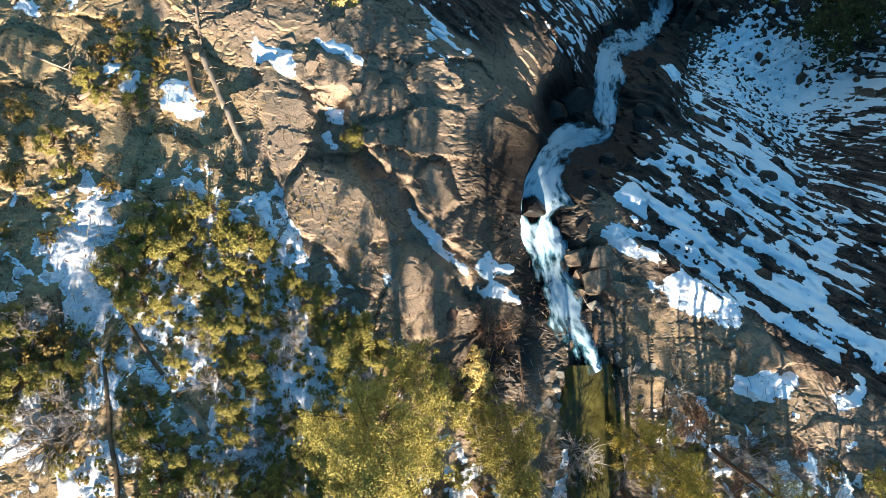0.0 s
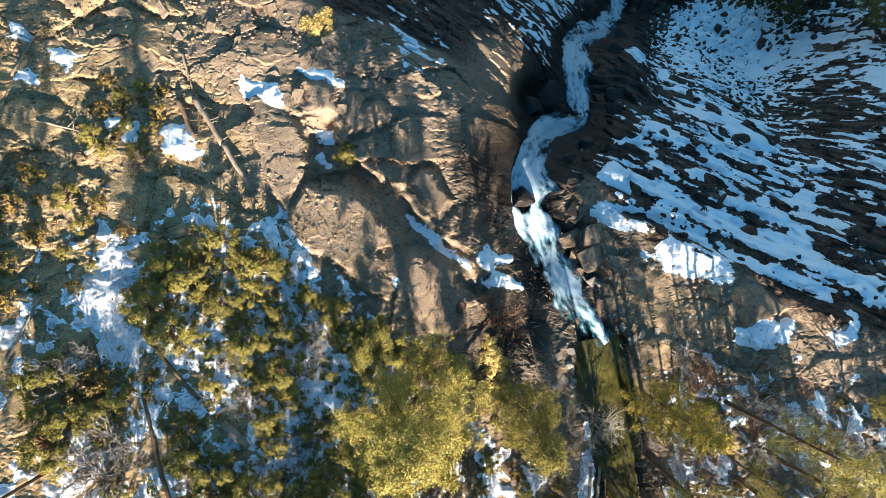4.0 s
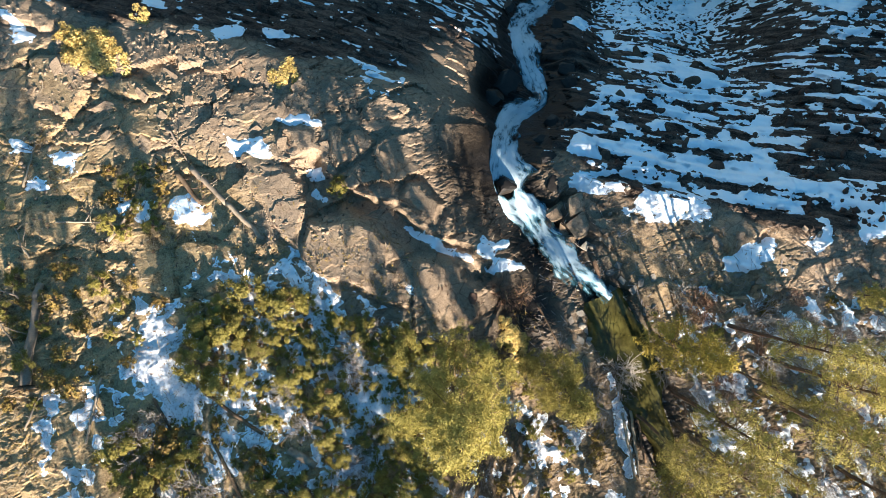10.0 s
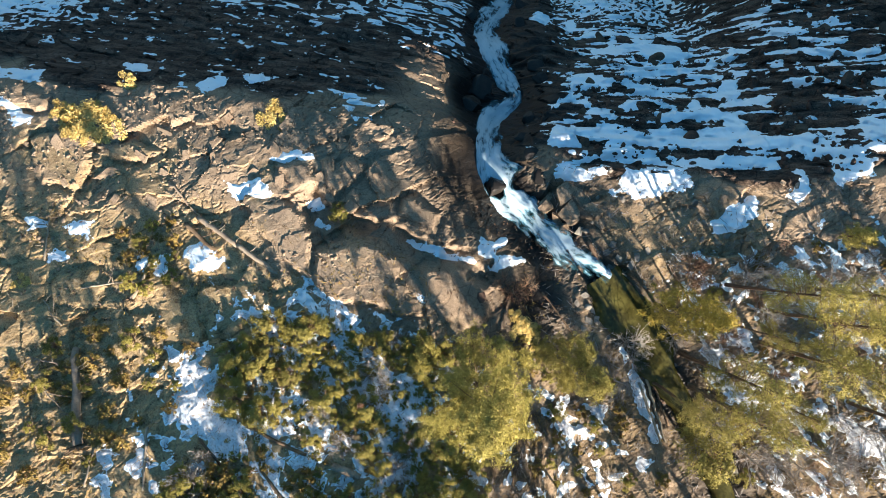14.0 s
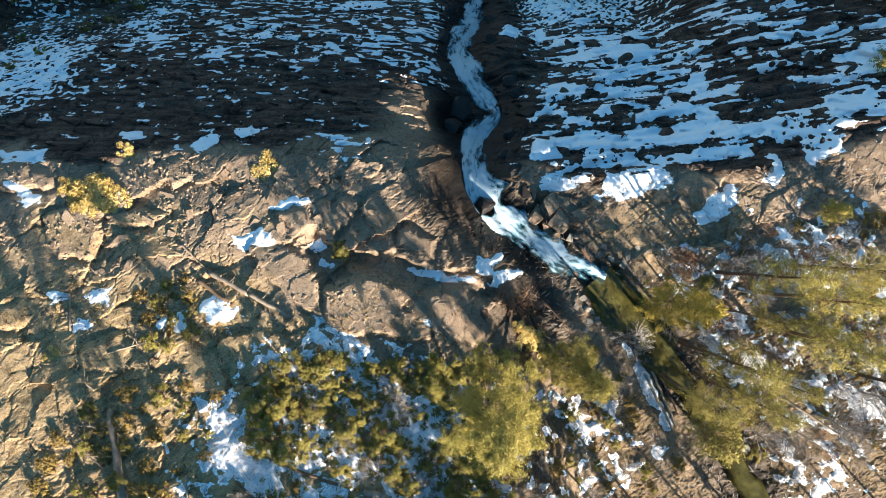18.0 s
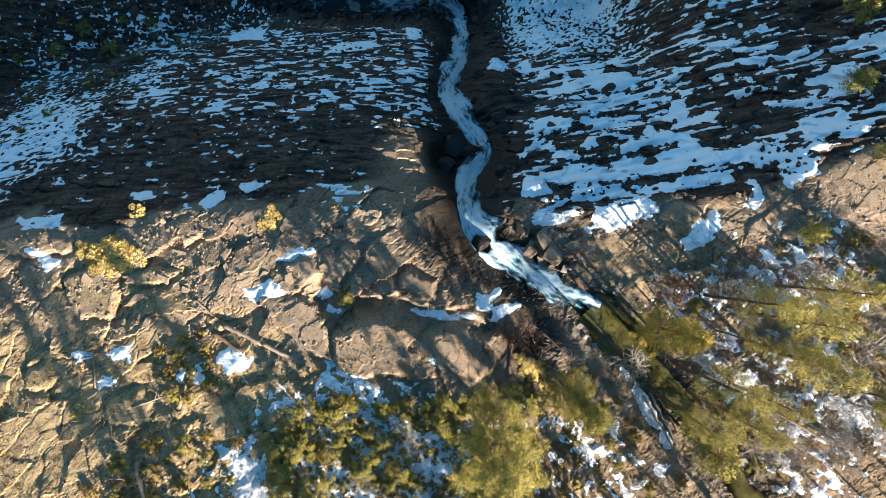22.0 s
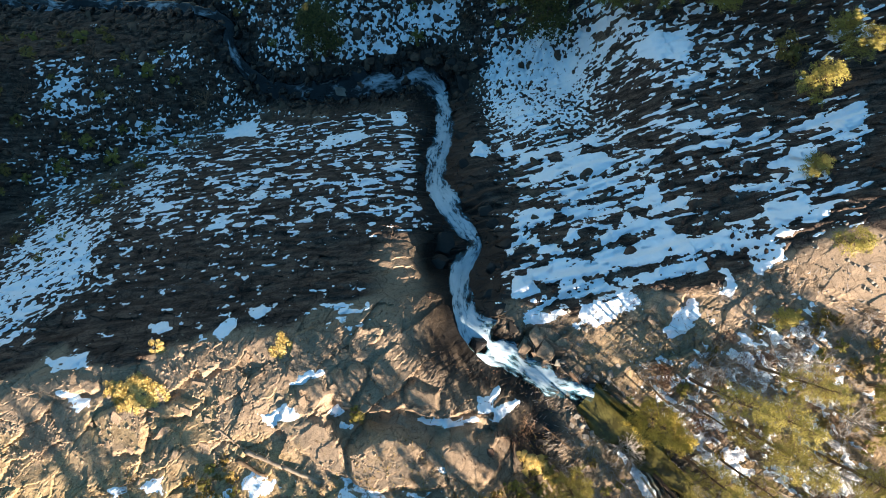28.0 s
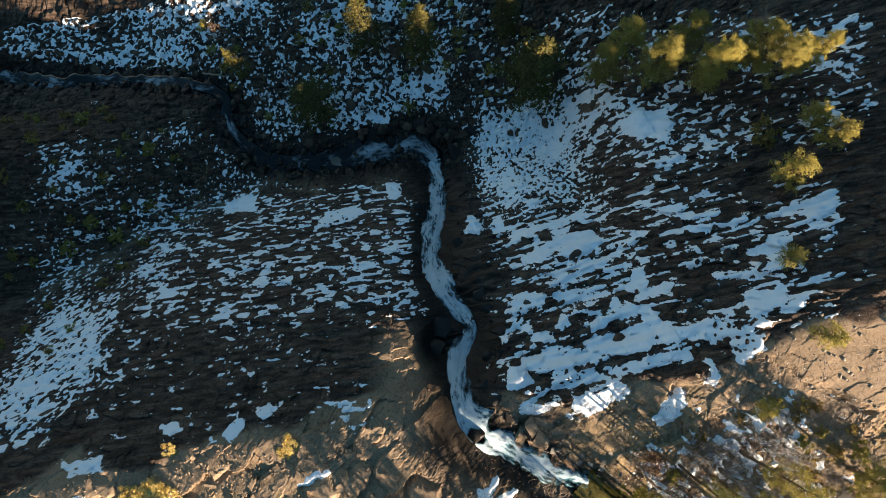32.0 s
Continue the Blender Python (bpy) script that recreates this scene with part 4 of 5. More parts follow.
def spread(region, gap, seed, limit=400):
    """Points scattered over an outline, no two nearer than gap."""
    r = random.Random(seed)
    xs, ys = [p[0] for p in region], [p[1] for p in region]
    got = []
    for _ in range(limit * 25):
        x, y = r.uniform(min(xs), max(xs)), r.uniform(min(ys), max(ys))
        if all((x - a) ** 2 + (y - b) ** 2 > gap * gap for a, b in got) and float(inside(np.array([x]), np.array([y]), region)[0]) > 0:
            got.append((x, y))
            if len(got) >= limit:
                break
    return got


def place(x, y, sink=0.0, turn=0.0, size=1.0, tall=None, tilt=(0, 0)):
    """A pose on the ground, with a turn about the upright and a size."""
    z = height_at(x, y) - sink
    return pose(x, y, z, tilt[0], tilt[1], turn) @ Matrix.Diagonal((size, size, tall or size, 1))


def copied(ob, m):
    """copy_thing that keeps the size given by the pose."""
    c = copy_thing(ob, m)
    c.matrix_basis = m
    return c


# ---- conifers ----
def conifer(name, h, radius, start, needles, seed, label, bend=0.0, dense=1.0, droop=0.25, leaf=0.17, round_top=0.75):
    r = random.Random(seed)
    tree = tagged(new(name), label, "tree", "conifers by the falls")
    wood = Sticks()
    top = Vector((bend * h, 0, h))
    axis = [Vector((bend * h * (k / 8) ** 2 + 0.05 * math.sin(k * 1.7 + seed), 0.05 * math.cos(k * 2.1 + seed), h * k / 8)) for k in range(9)]
    wood.rod([axis[0] - Vector((0, 0, 0.8))] + axis, 0.011 * h + 0.06, 0.02, 9)
    trunk = part("trunk", wood.mesh("trunk"), BARK, tree)
    limbs, spots = Sticks(), []
    limbs.rod(axis[max(0, int(start * 8)):], 0.03, 0.02, 4, False)
    z = start * h
    while z < h * 0.985:
        u = (z - start * h) / (h - start * h)
        reach = radius * ((1 - u) ** round_top) * (0.55 + 0.45 * min(1, u * 5 + 0.3)) + 0.18
        k = z / h * 8
        a = axis[min(7, int(k))].lerp(axis[min(8, int(k) + 1)], k - int(k))
        for _ in range(r.randint(3, 5)):
            t = r.uniform(0, 2 * math.pi)
            length = reach * r.uniform(0.4, 1.3)
            out = Vector((math.cos(t), math.sin(t), 0))
            end = a + out * length + Vector((0, 0, length * (0.35 - droop * 2 * (1 - u)) * r.uniform(0.6, 1.2)))
            mid = a.lerp(end, 0.5) + Vector((0, 0, 0.08 * length))
            limbs.rod([a, mid, end], 0.018 + 0.012 * length, 0.006, 4, False)
            tufts = int(3 + 3.2 * length)
            for _ in range(tufts):
                s = r.uniform(0.25, 1.08) ** 0.6
                p = (a.lerp(mid, s * 2) if s < 0.5 else mid.lerp(end, s * 2 - 1))
                w = 0.08 + 0.20 * length * (1.2 - s)
                p = p + Vector((r.gauss(0, w), r.gauss(0, w), r.gauss(0, w * 0.5) + 0.05))
                w = r.uniform(0.10, 0.20)
                for _ in range(int((15 + 27 * length) * dense / tufts)):
                    spots.append(p + Vector((r.gauss(0, w), r.gauss(0, w), r.gauss(0, w * 0.6))))
        z += r.uniform(0.28, 0.5) * (h / 14) ** 0.5
    part("branchwork", limbs.mesh("branchwork"), BARK, tree)
    part("crown", leaves("crown", spots, leaf, seed, 0.5, 0.45, 0.35 * radius), needles, tree)
    return tree


PINES = [conifer("pine_tree", 20, 4.0, 0.30, PINE_NEEDLES, 11, "tall pine with a broad yellow-green crown on the granite plateau", 0.01, 13.0, 0.15, 0.055, 0.6),
         conifer("pine_tree", 14, 2.7, 0.28, PINE_NEEDLES, 12, "pine with sunlit olive needles beside the stream", 0.02, 6.5, 0.15, 0.06, 0.6),
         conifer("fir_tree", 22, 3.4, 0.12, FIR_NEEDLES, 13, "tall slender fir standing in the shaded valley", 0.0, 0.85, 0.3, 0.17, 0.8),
         conifer("pine_tree", 9, 2.2, 0.2, PINE_NEEDLES, 14, "young bushy pine with olive needles", 0.03, 1.6, 0.1, 0.10, 0.6),
         conifer("pine_tree", 17, 1.9, 0.50, PINE_NEEDLES, 15, "lodgepole pine with a long bare trunk and thin crown", 0.02, 3.4, 0.2, 0.055, 0.7),
         conifer("pine_tree", 13, 2.3, 0.12, YELLOW_NEEDLES, 16, "bright yellow conifer leaning over the stream bank", 0.02, 5.0, 0.15, 0.058, 0.55)]
PIN_H = (20, 14, 22, 9, 17, 13)
USED = [False] * len(PINES)


def tree_at(kind, x, y, h, turn=0.0, wide=1.0, label="", tilt=(0, 0)):
    k = h / PIN_H[kind]
    m = pose(x, y, height_at(x, y), tilt[0], tilt[1], turn) @ Matrix.Diagonal((k * wide, k * wide, k, 1))
    if USED[kind]:
        t = copied(PINES[kind], m)
    else:
        t, USED[kind] = PINES[kind], True
        t.matrix_basis = m
    if label:
        tagged(t, label)
    return t


tree_at(0, 4.0, -13.4, 22, 40, 0.92)
tree_at(5, 22.6, -6.2, 16, 80, 0.85)
tree_at(4, 36.2, -2.4, 17, 10)
tree_at(4, 32.6, -5.1, 19, 130)
tree_at(4, 32.6, -8.4, 20, 220)
tree_at(1, 12.0, -11.5, 20, 60, 0.62)
tree_at(3, 27.5, -19.7, 9, 10, 1.1)
tree_at(4, 41.3, -12.9, 16, 70)
tree_at(4, 31.0, -12.9, 15, 20, 0.8)
tree_at(4, 29.4, -7.0, 14, 320, 0.7)
tree_at(3, 46.7, 10.7, 6.0, 30, 1.1)
tree_at(3, 38.9, 3.1, 5.0, 200, 1.0)
tree_at(1, 44.9, -15.3, 14, 200, 1.0)
tree_at(1, 47.8, -5.6, 12, 100, 1.1)
# extra lodgepole, added to shade the snow patch at the lip
tree_at(4, 28.8, -3.2, 20, 75, 0.8)
tree_at(4, 25.6, -10.8, 20, 40, 0.9)
tree_at(4, 27.1, -14.0, 20, 140, 0.9)
tree_at(4, 23.5, -14.2, 18, 240, 0.8)
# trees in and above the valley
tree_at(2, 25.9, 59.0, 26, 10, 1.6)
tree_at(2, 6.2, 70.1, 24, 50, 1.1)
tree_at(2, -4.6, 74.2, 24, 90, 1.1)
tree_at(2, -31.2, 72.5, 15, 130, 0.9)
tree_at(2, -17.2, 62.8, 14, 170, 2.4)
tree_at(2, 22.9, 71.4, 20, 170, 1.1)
tree_at(1, 36.6, 55.8, 17, 200, 0.95)
tree_at(1, 43.1, 53.0, 18, 240, 1.05)
tree_at(1, 50.0, 50.4, 17, 280, 1.0)
tree_at(3, 49.5, 49.2, 10, 320, 1.0)
tree_at(1, 57.2, 48.3, 16, 20, 1.1)
tree_at(1, 55.4, 51.4, 16, 70, 1.1)
tree_at(1, 61.5, 48.1, 15, 100, 0.8)
tree_at(1, 40.5, 59.2, 16, 60, 1.0)
tree_at(1, 48.9, 56.8, 16, 160, 1.0)
tree_at(3, 52.8, 31.2, 9, 150, 1.1)
tree_at(3, 48.0, 20.0, 4.5, 190, 1.5, "low olive pine scrub on the granite shoulder")
tree_at(3, 59.4, 35.2, 8, 60, 1.1)
tree_at(3, 59.4, 39.1, 7, 250, 1.1)
# unseen trees south of the plateau, added to throw the long shadows
for tx, ty, th, tt in ((-15.0, -31.0, 19, 15), (3.7, -40.6, 20.5, 75), (12.0, -35.0, 18, 20), (-9.0, -43.0, 19, 44), (30.0, -40.0, 17, 120), (22.0, -37.0, 20, 50), (35.0, -33.0, 19, 200), (58.0, -14.0, 17, 30), (62.0, 4.0, 16, 160)):
    tree_at(1, tx, ty, th, tt, 0.55)
SHADED = ((-11.3, 4.3), (-10.2, -1.8), (-6.8, 3.9), (-13.8, -0.9), (-10.7, 8.4), (0.2, 2.0))
# unseen full pines farther south-east, added so their crowns shade the rock between the long slab and the rim
for k, (sx, sy) in enumerate(SHADED):
    tree_at(1, sx + 0.656 * 46, sy - 0.755 * 46, 24 + 2 * math.sin(k * 1.9), 71 * k, 0.36)
# unseen tall thin pines farther south, added so their shadows stripe the wooded bank
for k, (sx, sy) in enumerate(((17.8, -2.6), (20.1, -2.0), (22.9, -1.4), (25.0, -1.0), (27.4, -0.6), (30.0, -0.1), (33.4, 0.5), (34.7, -4.2), (13.5, -7.0), (9.5, -8.0))):
    far = 46 + 5 * math.sin(k * 2.4)
    tree_at(4, sx + 0.656 * far, sy - 0.755 * far, 25 + 2 * math.cos(k * 1.7), 50 * k, 0.42)


# ---- shrubs ----
def shrub(name, radius, tall, count, leaf, mat, seed, label, category="shrub"):
    r = random.Random(seed)
    s = tagged(new(name), label, category, "shrubs on the plateau")
    stems, spots = Sticks(), []
    for k in range(18):
        t, e = r.uniform(0, 2 * math.pi), r.uniform(0.0, 1.0) ** 0.6
        end = Vector((math.cos(t) * radius * e, math.sin(t) * radius * e, tall * (1.0 - 0.55 * e * e) * r.uniform(0.75, 1.1)))
        mid = end * 0.5 + Vector((0, 0, 0.12 * tall))
        stems.rod([Vector((0, 0, -0.25)), mid, end], 0.035, 0.01, 4, False)
        w = radius * r.uniform(0.14, 0.30)
        for _ in range(count // 18):
            d = Vector((r.gauss(0, 1), r.gauss(0, 1), r.gauss(0, 1))).normalized() * w * r.uniform(0.3, 1.25)
            d.z = abs(d.z) * 0.75 if r.random() < 0.75 else d.z * 0.6
            spots.append(end + d)
    part("branchwork", stems.mesh("branchwork"), RED_TWIGS, s)
    part("foliage", leaves("foliage", spots, leaf, seed, 0.6, 0.55, 0.5), mat, s)
    return s


def bare_shrub(name, radius, tall, mat, seed, label, category="shrub", tufts=14):
    r = random.Random(seed)
    s = tagged(new(name), label, category, "leafless shrubs")
    twigs = Sticks()

    def grow(a, way, length, thick, depth):
        b = a + way * length * 0.5 + Vector((r.gauss(0, 0.05), r.gauss(0, 0.05), 0.03)) * length
        c = b + (way + Vector((r.gauss(0, 0.2), r.gauss(0, 0.2), 0.05))).normalized() * length * 0.5
        twigs.rod([a, b, c], max(thick, 0.011), max(thick * 0.5, 0.008), 3, False)
        if depth:
            for _ in range(3 if depth > 1 else 2):
                w = (way + Vector((r.gauss(0, 0.55), r.gauss(0, 0.55), r.gauss(0.05, 0.35)))).normalized()
                grow(a.lerp(c, r.uniform(0.45, 1.0)), w, length * r.uniform(0.5, 0.75), thick * 0.5, depth - 1)
    for k in range(tufts):
        t = 2 * math.pi * k / tufts + r.uniform(-0.3, 0.3)
        way = Vector((math.cos(t) * r.uniform(0.4, 1.0), math.sin(t) * r.uniform(0.4, 1.0), r.uniform(0.35, 1.1) * tall / radius)).normalized()
        grow(Vector((0, 0, -0.15)), way, radius * r.uniform(0.5, 0.75), 0.036 + 0.010 * radius, 3)
    part("branchwork", twigs.mesh("branchwork"), mat, s)
    return s


def bare_tree(name, h, mat, seed, label):
    """A leafless tree: a leaning trunk and limbs that fork into fine twigs."""
    r = random.Random(seed)
    tree = tagged(new(name), label, "tree", "leafless trees")
    body, twigs = Sticks(), Sticks()
    axis = [Vector((0.05 * h * (k / 5) ** 2 + r.gauss(0, 0.06), r.gauss(0, 0.06), h * 0.8 * k / 5)) for k in range(6)]
    body.rod([Vector((0, 0, -0.5))] + axis, 0.02 * h, 0.03, 7)
    part("trunk", body.mesh("trunk"), mat, tree)

    def fork(a, way, length, thick, depth):
        b = a + way * length * 0.5 + Vector((r.gauss(0, 0.06), r.gauss(0, 0.06), 0.04)) * length
        c = b + (way + Vector((r.gauss(0, 0.22), r.gauss(0, 0.22), 0.1))).normalized() * length * 0.5
        twigs.rod([a, b, c], max(thick, 0.012), max(thick * 0.5, 0.009), 3, False)
        if depth:
            for _ in range(3):
                w = (way + Vector((r.gauss(0, 0.5), r.gauss(0, 0.5), r.gauss(0.15, 0.35)))).normalized()
                fork(a.lerp(c, r.uniform(0.4, 1.0)), w, length * r.uniform(0.45, 0.7), thick * 0.5, depth - 1)
    for k in range(18):
        u = r.uniform(0.25, 1.0)
        i = min(4, int(u * 5))
        t = r.uniform(0, 2 * math.pi)
        way = Vector((math.cos(t), math.sin(t), r.uniform(0.2, 0.9))).normalized()
        fork(axis[i].lerp(axis[i + 1], u * 5 - i), way, h * 0.30 * (1.25 - u), 0.05, 3)
    part("branchwork", twigs.mesh("branchwork"), mat, tree)
    return tree


GREEN = [shrub("manzanita_shrub", 1.0, 1.2, 5200, 0.041, MANZANITA, 100 + k, "dense evergreen shrub with small olive leaves among snow") for k in range(5)]
OCHRE = [shrub("huckleberry_oak", 1.0, 0.7, 950, 0.085, OCHRE_LEAVES, 120 + k, "low ochre-brown shrub on dry ground between rocks") for k in range(3)]
STRAWS = [shrub("grass_tuft", 1.0, 0.14, 4200, 0.055, STRAW, 130 + k, "straw-yellow tuft of dry grass on the granite", "grass") for k in range(2)]
BARE = [bare_shrub("leafless_shrub", 1.5, 1.3, BLEACHED, 140 + k, "pale grey leafless shrub with fine twigs") for k in range(3)]
REDDISH = [bare_shrub("leafless_shrub", 1.5, 1.2, RED_TWIGS, 150 + k, "reddish-brown leafless shrub by the stream") for k in range(2)]
SMALL = [shrub("dwarf_shrub", 1.0, 0.9, 500, 0.12, MANZANITA if k < 2 else OCHRE_LEAVES, 160 + k, "small sprig of evergreen shrub poking through snow") for k in range(3)]
spent = set()


def put(kinds, which, m):
    ob = kinds[which % len(kinds)]
    if ob.name in spent:
        return copied(ob, m)
    spent.add(ob.name)
    ob.matrix_basis = m
    return ob


pick = random.Random(77)
ASPENS = [bare_tree("bare_tree", 7, BLEACHED, 170 + k, "pale grey leafless tree on the wooded bank") for k in range(2)]
for k, (x, y, h) in enumerate(((30.6, -1.8, 6.5), (41.0, -2.2, 8), (33.9, -4.6, 7), (31.4, -5.2, 6), (34.8, -3.2, 5.5), (20.6, -10.2, 5.5), (19.2, -14.3, 6), (27.3, -19.4, 6), (32.4, -19.5, 7), (38.7, -17.6, 7.5), (35.6, -18.9, 6), (29.8, -17.0, 5), (42.5, -15.0, 7), (37.6, -6.6, 6), (44.0, -8.5, 7))):
    put(ASPENS, k, place(x, y, 0.1, 67 * k, h / 7))
thicket = [(-17.8, -14.8), (-15.0, -12.0), (-10.6, -10.9), (-8.1, -12.2), (-1.6, -12.1), (2.6, -13.4), (5.1, -18.8), (6.0, -24.0), (-7.1, -30.5), (-15.8, -30.1), (-19.6, -26.6), (-17.6, -23.8), (-14.2, -20.6), (-16.1, -18.2)]
trunks = ([(-12.6, -23.8), (-5.6, -30.0)], [(-14.3, -20.7), (-9.0, -22.3)], [(-6.6, -22.8), (-4.2, -23.4)])


def over_log(x, y, gap):
    return min(float(along(np.array(x), np.array(y), line)[0]) for line in trunks) < gap


for i, (x, y) in enumerate(spread(thicket, 1.45, 5, 165)):
    if over_log(x, y, 1.15):
        continue
    s = float(snow_depth(np.array([x]), np.array([y]))[0])
    if s < 0.25 or pick.random() < 0.3:
        put((GREEN, GREEN, GREEN, OCHRE, GREEN, BARE)[i % 6] if pick.random() < 0.6 else GREEN, i, place(x, y, 0.1, pick.uniform(0, 360), pick.uniform(0.95, 1.75) * (0.7 if s > 0.1 else 1.0)))
for i, (x, y) in enumerate(spread(thicket, 0.85, 55, 300)):
    if over_log(x, y, 0.6):
        continue
    put(SMALL, i, place(x, y, 0.05, pick.uniform(0, 360), pick.uniform(0.25, 0.6)))
for i, (x, y) in enumerate(spread([(-29.1, -14.9), (-25.1, -13.2), (-20.2, -14.7), (-20.6, -19.9), (-22.8, -23.8), (-26.6, -25.3), (-30.9, -30.2), (-36.6, -22.7), (-34.1, -17.6)], 1.9, 6, 60)):
    put(OCHRE if i % 3 else GREEN, i, place(x, y, 0.1, pick.uniform(0, 360), pick.uniform(0.5, 1.1)))
for i, (x, y) in enumerate(spread([(-30.0, -6.1), (-24.9, -4.1), (-22.8, -9.4), (-26.7, -11.5)], 1.3, 8, 16)):
    put(GREEN if i % 2 else OCHRE, i, place(x, y, 0.1, pick.uniform(0, 360), pick.uniform(0.5, 0.95)))
for i, (x, y) in enumerate(spread([(-13.7, -11.2), (-7.6, -11.9), (1.8, -11.5), (10.7, -10.4), (11.8, -13.0), (2.6, -13.4)], 1.2, 9, 40)):
    put((GREEN, OCHRE, GREEN)[i % 3], i, place(x, y, 0.1, pick.uniform(0, 360), pick.uniform(0.5, 1.0)))
for i, (x, y) in enumerate(spread([(22.1, -1.6), (30.3, 1.1), (42.5, 2.2), (47.8, -9.4), (46.0, -20.6), (34.3, -23.8), (28.2, -13.7)], 1.9, 10, 70)):
    kind = (OCHRE, BARE, GREEN, REDDISH, BARE, BARE)[i % 6]
    put(kind, i, place(x, y, 0.1, pick.uniform(0, 360), pick.uniform(0.6, 1.25)))
for i, (x, y) in enumerate(spread([(11.4, -10.8), (17.5, -11.1), (22.7, -18.2), (26.4, -24.2), (17.4, -31.3), (7.0, -24.2), (9.1, -19.2)], 1.9, 12, 40)):
    put((OCHRE, BARE, GREEN)[i % 3], i, place(x, y, 0.1, pick.uniform(0, 360), pick.uniform(0.5, 1.0)))
for i, (x, y) in enumerate(spread([(40.7, 2.9), (50.5, 1.8), (48.4, -13.3), (41.8, -10.2)], 2.0, 13, 24)):
    put((GREEN, BARE, OCHRE)[i % 3], i, place(x, y, 0.1, pick.uniform(0, 360), pick.uniform(0.7, 1.3)))
for x, y, s in ((-35.4, 3.4, 2.2), (-37.2, 3.7, 1.6), (-33.2, 3.4, 1.7), (-34.9, 4.2, 1.5), (-38.3, 4.3, 1.2), (-35.9, 2.4, 1.3), (-18.1, 6.8, 1.5), (-33.3, 8.2, 1.2), (-36.9, -11.9, 1.0), (7.9, -10.1, 1.6), (9.6, -11.0, 1.3)):
    put(STRAWS, int(s * 10), place(x, y, 0.1, s * 100, s, 0.9 * s))
put(GREEN, 1, place(-9.9, -1.5, 0.1, 20, 1.0, 1.3))
tagged(put(OCHRE, 1, place(53.7, 37.6, 0.1, 40, 2.6)), "tan leafless-looking shrub on the shaded granite shelf")
for x, y, s in ((20.2, -10.7, 1.6), (21.3, -12.0, 1.2), (30.7, -1.4, 1.9), (33.1, -1.8, 1.5), (38.6, -1.9, 2.1), (28.8, -16.3, 1.5), (43.3, -19.1, 2.0), (40.6, -18.0, 1.8), (36.5, -8.4, 1.5), (-18.0, -25.7, 1.7), (-8.7, -18.9, 0.9), (-4.5, -14.9, 1.4), (-1.0, -22.7, 1.1), (14.7, -12.6, 1.3), (-17.7, -25.8, 1.8), (24.8, -9.2, 1.3)):
    put(BARE, int(s * 10), place(x, y, 0.1, s * 300, s * 0.8))
for x, y, s in ((25.4, -2.2, 1.5), (26.5, -2.5, 1.3), (30.5, -10.2, 1.2), (7.5, -6.9, 1.2), (6.4, -6.0, 1.0), (8.9, -6.2, 1.0)):
    put(REDDISH, int(s * 10), place(x, y, 0.1, s * 300, s * 0.8))
# dark brush over the valley's talus
for i, (x, y) in enumerate(spread([(-80, 20), (-58, 22), (-40, 48), (-45, 60), (-60, 72), (-88, 70)], 3.2, 15, 70) + spread([(-30, 62), (20, 58), (30, 70), (10, 84), (-45, 86)], 3.4, 16, 50)):
    put((GREEN, REDDISH, OCHRE)[i % 3], i, place(x, y, 0.1, pick.uniform(0, 360), pick.uniform(0.8, 1.7)))


# ---- fallen logs ----
def log(x0, y0, x1, y1, r0, r1, mat, seed, label, stubs=5, root=False, lift=0.0, twig=0.9):
    r = random.Random(seed)
    a = Vector((x0, y0, height_at(x0, y0) + r0 * 0.8 + lift))
    b = Vector((x1, y1, height_at(x1, y1) + r1 * 0.8))
    thing = tagged(new("fallen_log"), label, "log", "fallen logs")
    thing.location = a
    way = b - a
    body = Sticks()
    n = 9
    line = []
    for k in range(n):
        p = way * (k / (n - 1)) + Vector((r.gauss(0, 0.05), r.gauss(0, 0.05), 0))
        need = height_at(a.x + p.x, a.y + p.y) + 0.3 * r0 - a.z
        line.append(Vector((p.x, p.y, max(p.z, min(need, p.z + 0.35)))))
    body.rod(line, r0, r1, 10)
    part("trunk", body.mesh("trunk"), mat, thing)
    for k in range(stubs):
        u = r.uniform(0.15, 0.95)
        p = way * u
        side = way.cross(Vector((0, 0, 1))).normalized() * r.choice((-1, 1))
        w = (side * r.uniform(0.6, 1) + way.normalized() * r.uniform(0.1, 0.7) + Vector((0, 0, r.uniform(0.0, 0.7)))).normalized()
        length = twig * r.uniform(0.5, 1.6)
        s = Sticks()
        mid = p + w * length * 0.5 + Vector((r.gauss(0, 0.06), r.gauss(0, 0.06), 0.05))
        s.rod([p, mid, p + w * length + Vector((0, 0, -0.1))], 0.05, 0.012, 4, False)
        fine = Sticks()
        fine.rod([mid, mid + (w + Vector((r.gauss(0, 0.6), r.gauss(0, 0.6), 0.1))).normalized() * length * 0.5], 0.025, 0.008, 3, False)
        bough = part("branch", s.mesh("branch"), mat, thing)
        part("twig", fine.mesh("twig"), mat, bough)
    if root:
        s = Sticks()
        for k in range(11):
            t = 2 * math.pi * k / 11 + r.uniform(-0.2, 0.2)
            side, up = way.cross(Vector((0, 0, 1))).normalized(), Vector((0, 0, 1))
            w = side * math.cos(t) + up * math.sin(t) * 0.8
            s.rod([Vector((0, 0, 0)), w * r0 * 1.6 - way.normalized() * 0.15, w * r0 * r.uniform(2.2, 3.2) - way.normalized() * r.uniform(0.0, 0.4)], r0 * 0.45, 0.03, 5)
        part("root_plate", s.mesh("root_plate"), BARK, thing, "torn root plate with earth")
    return thing


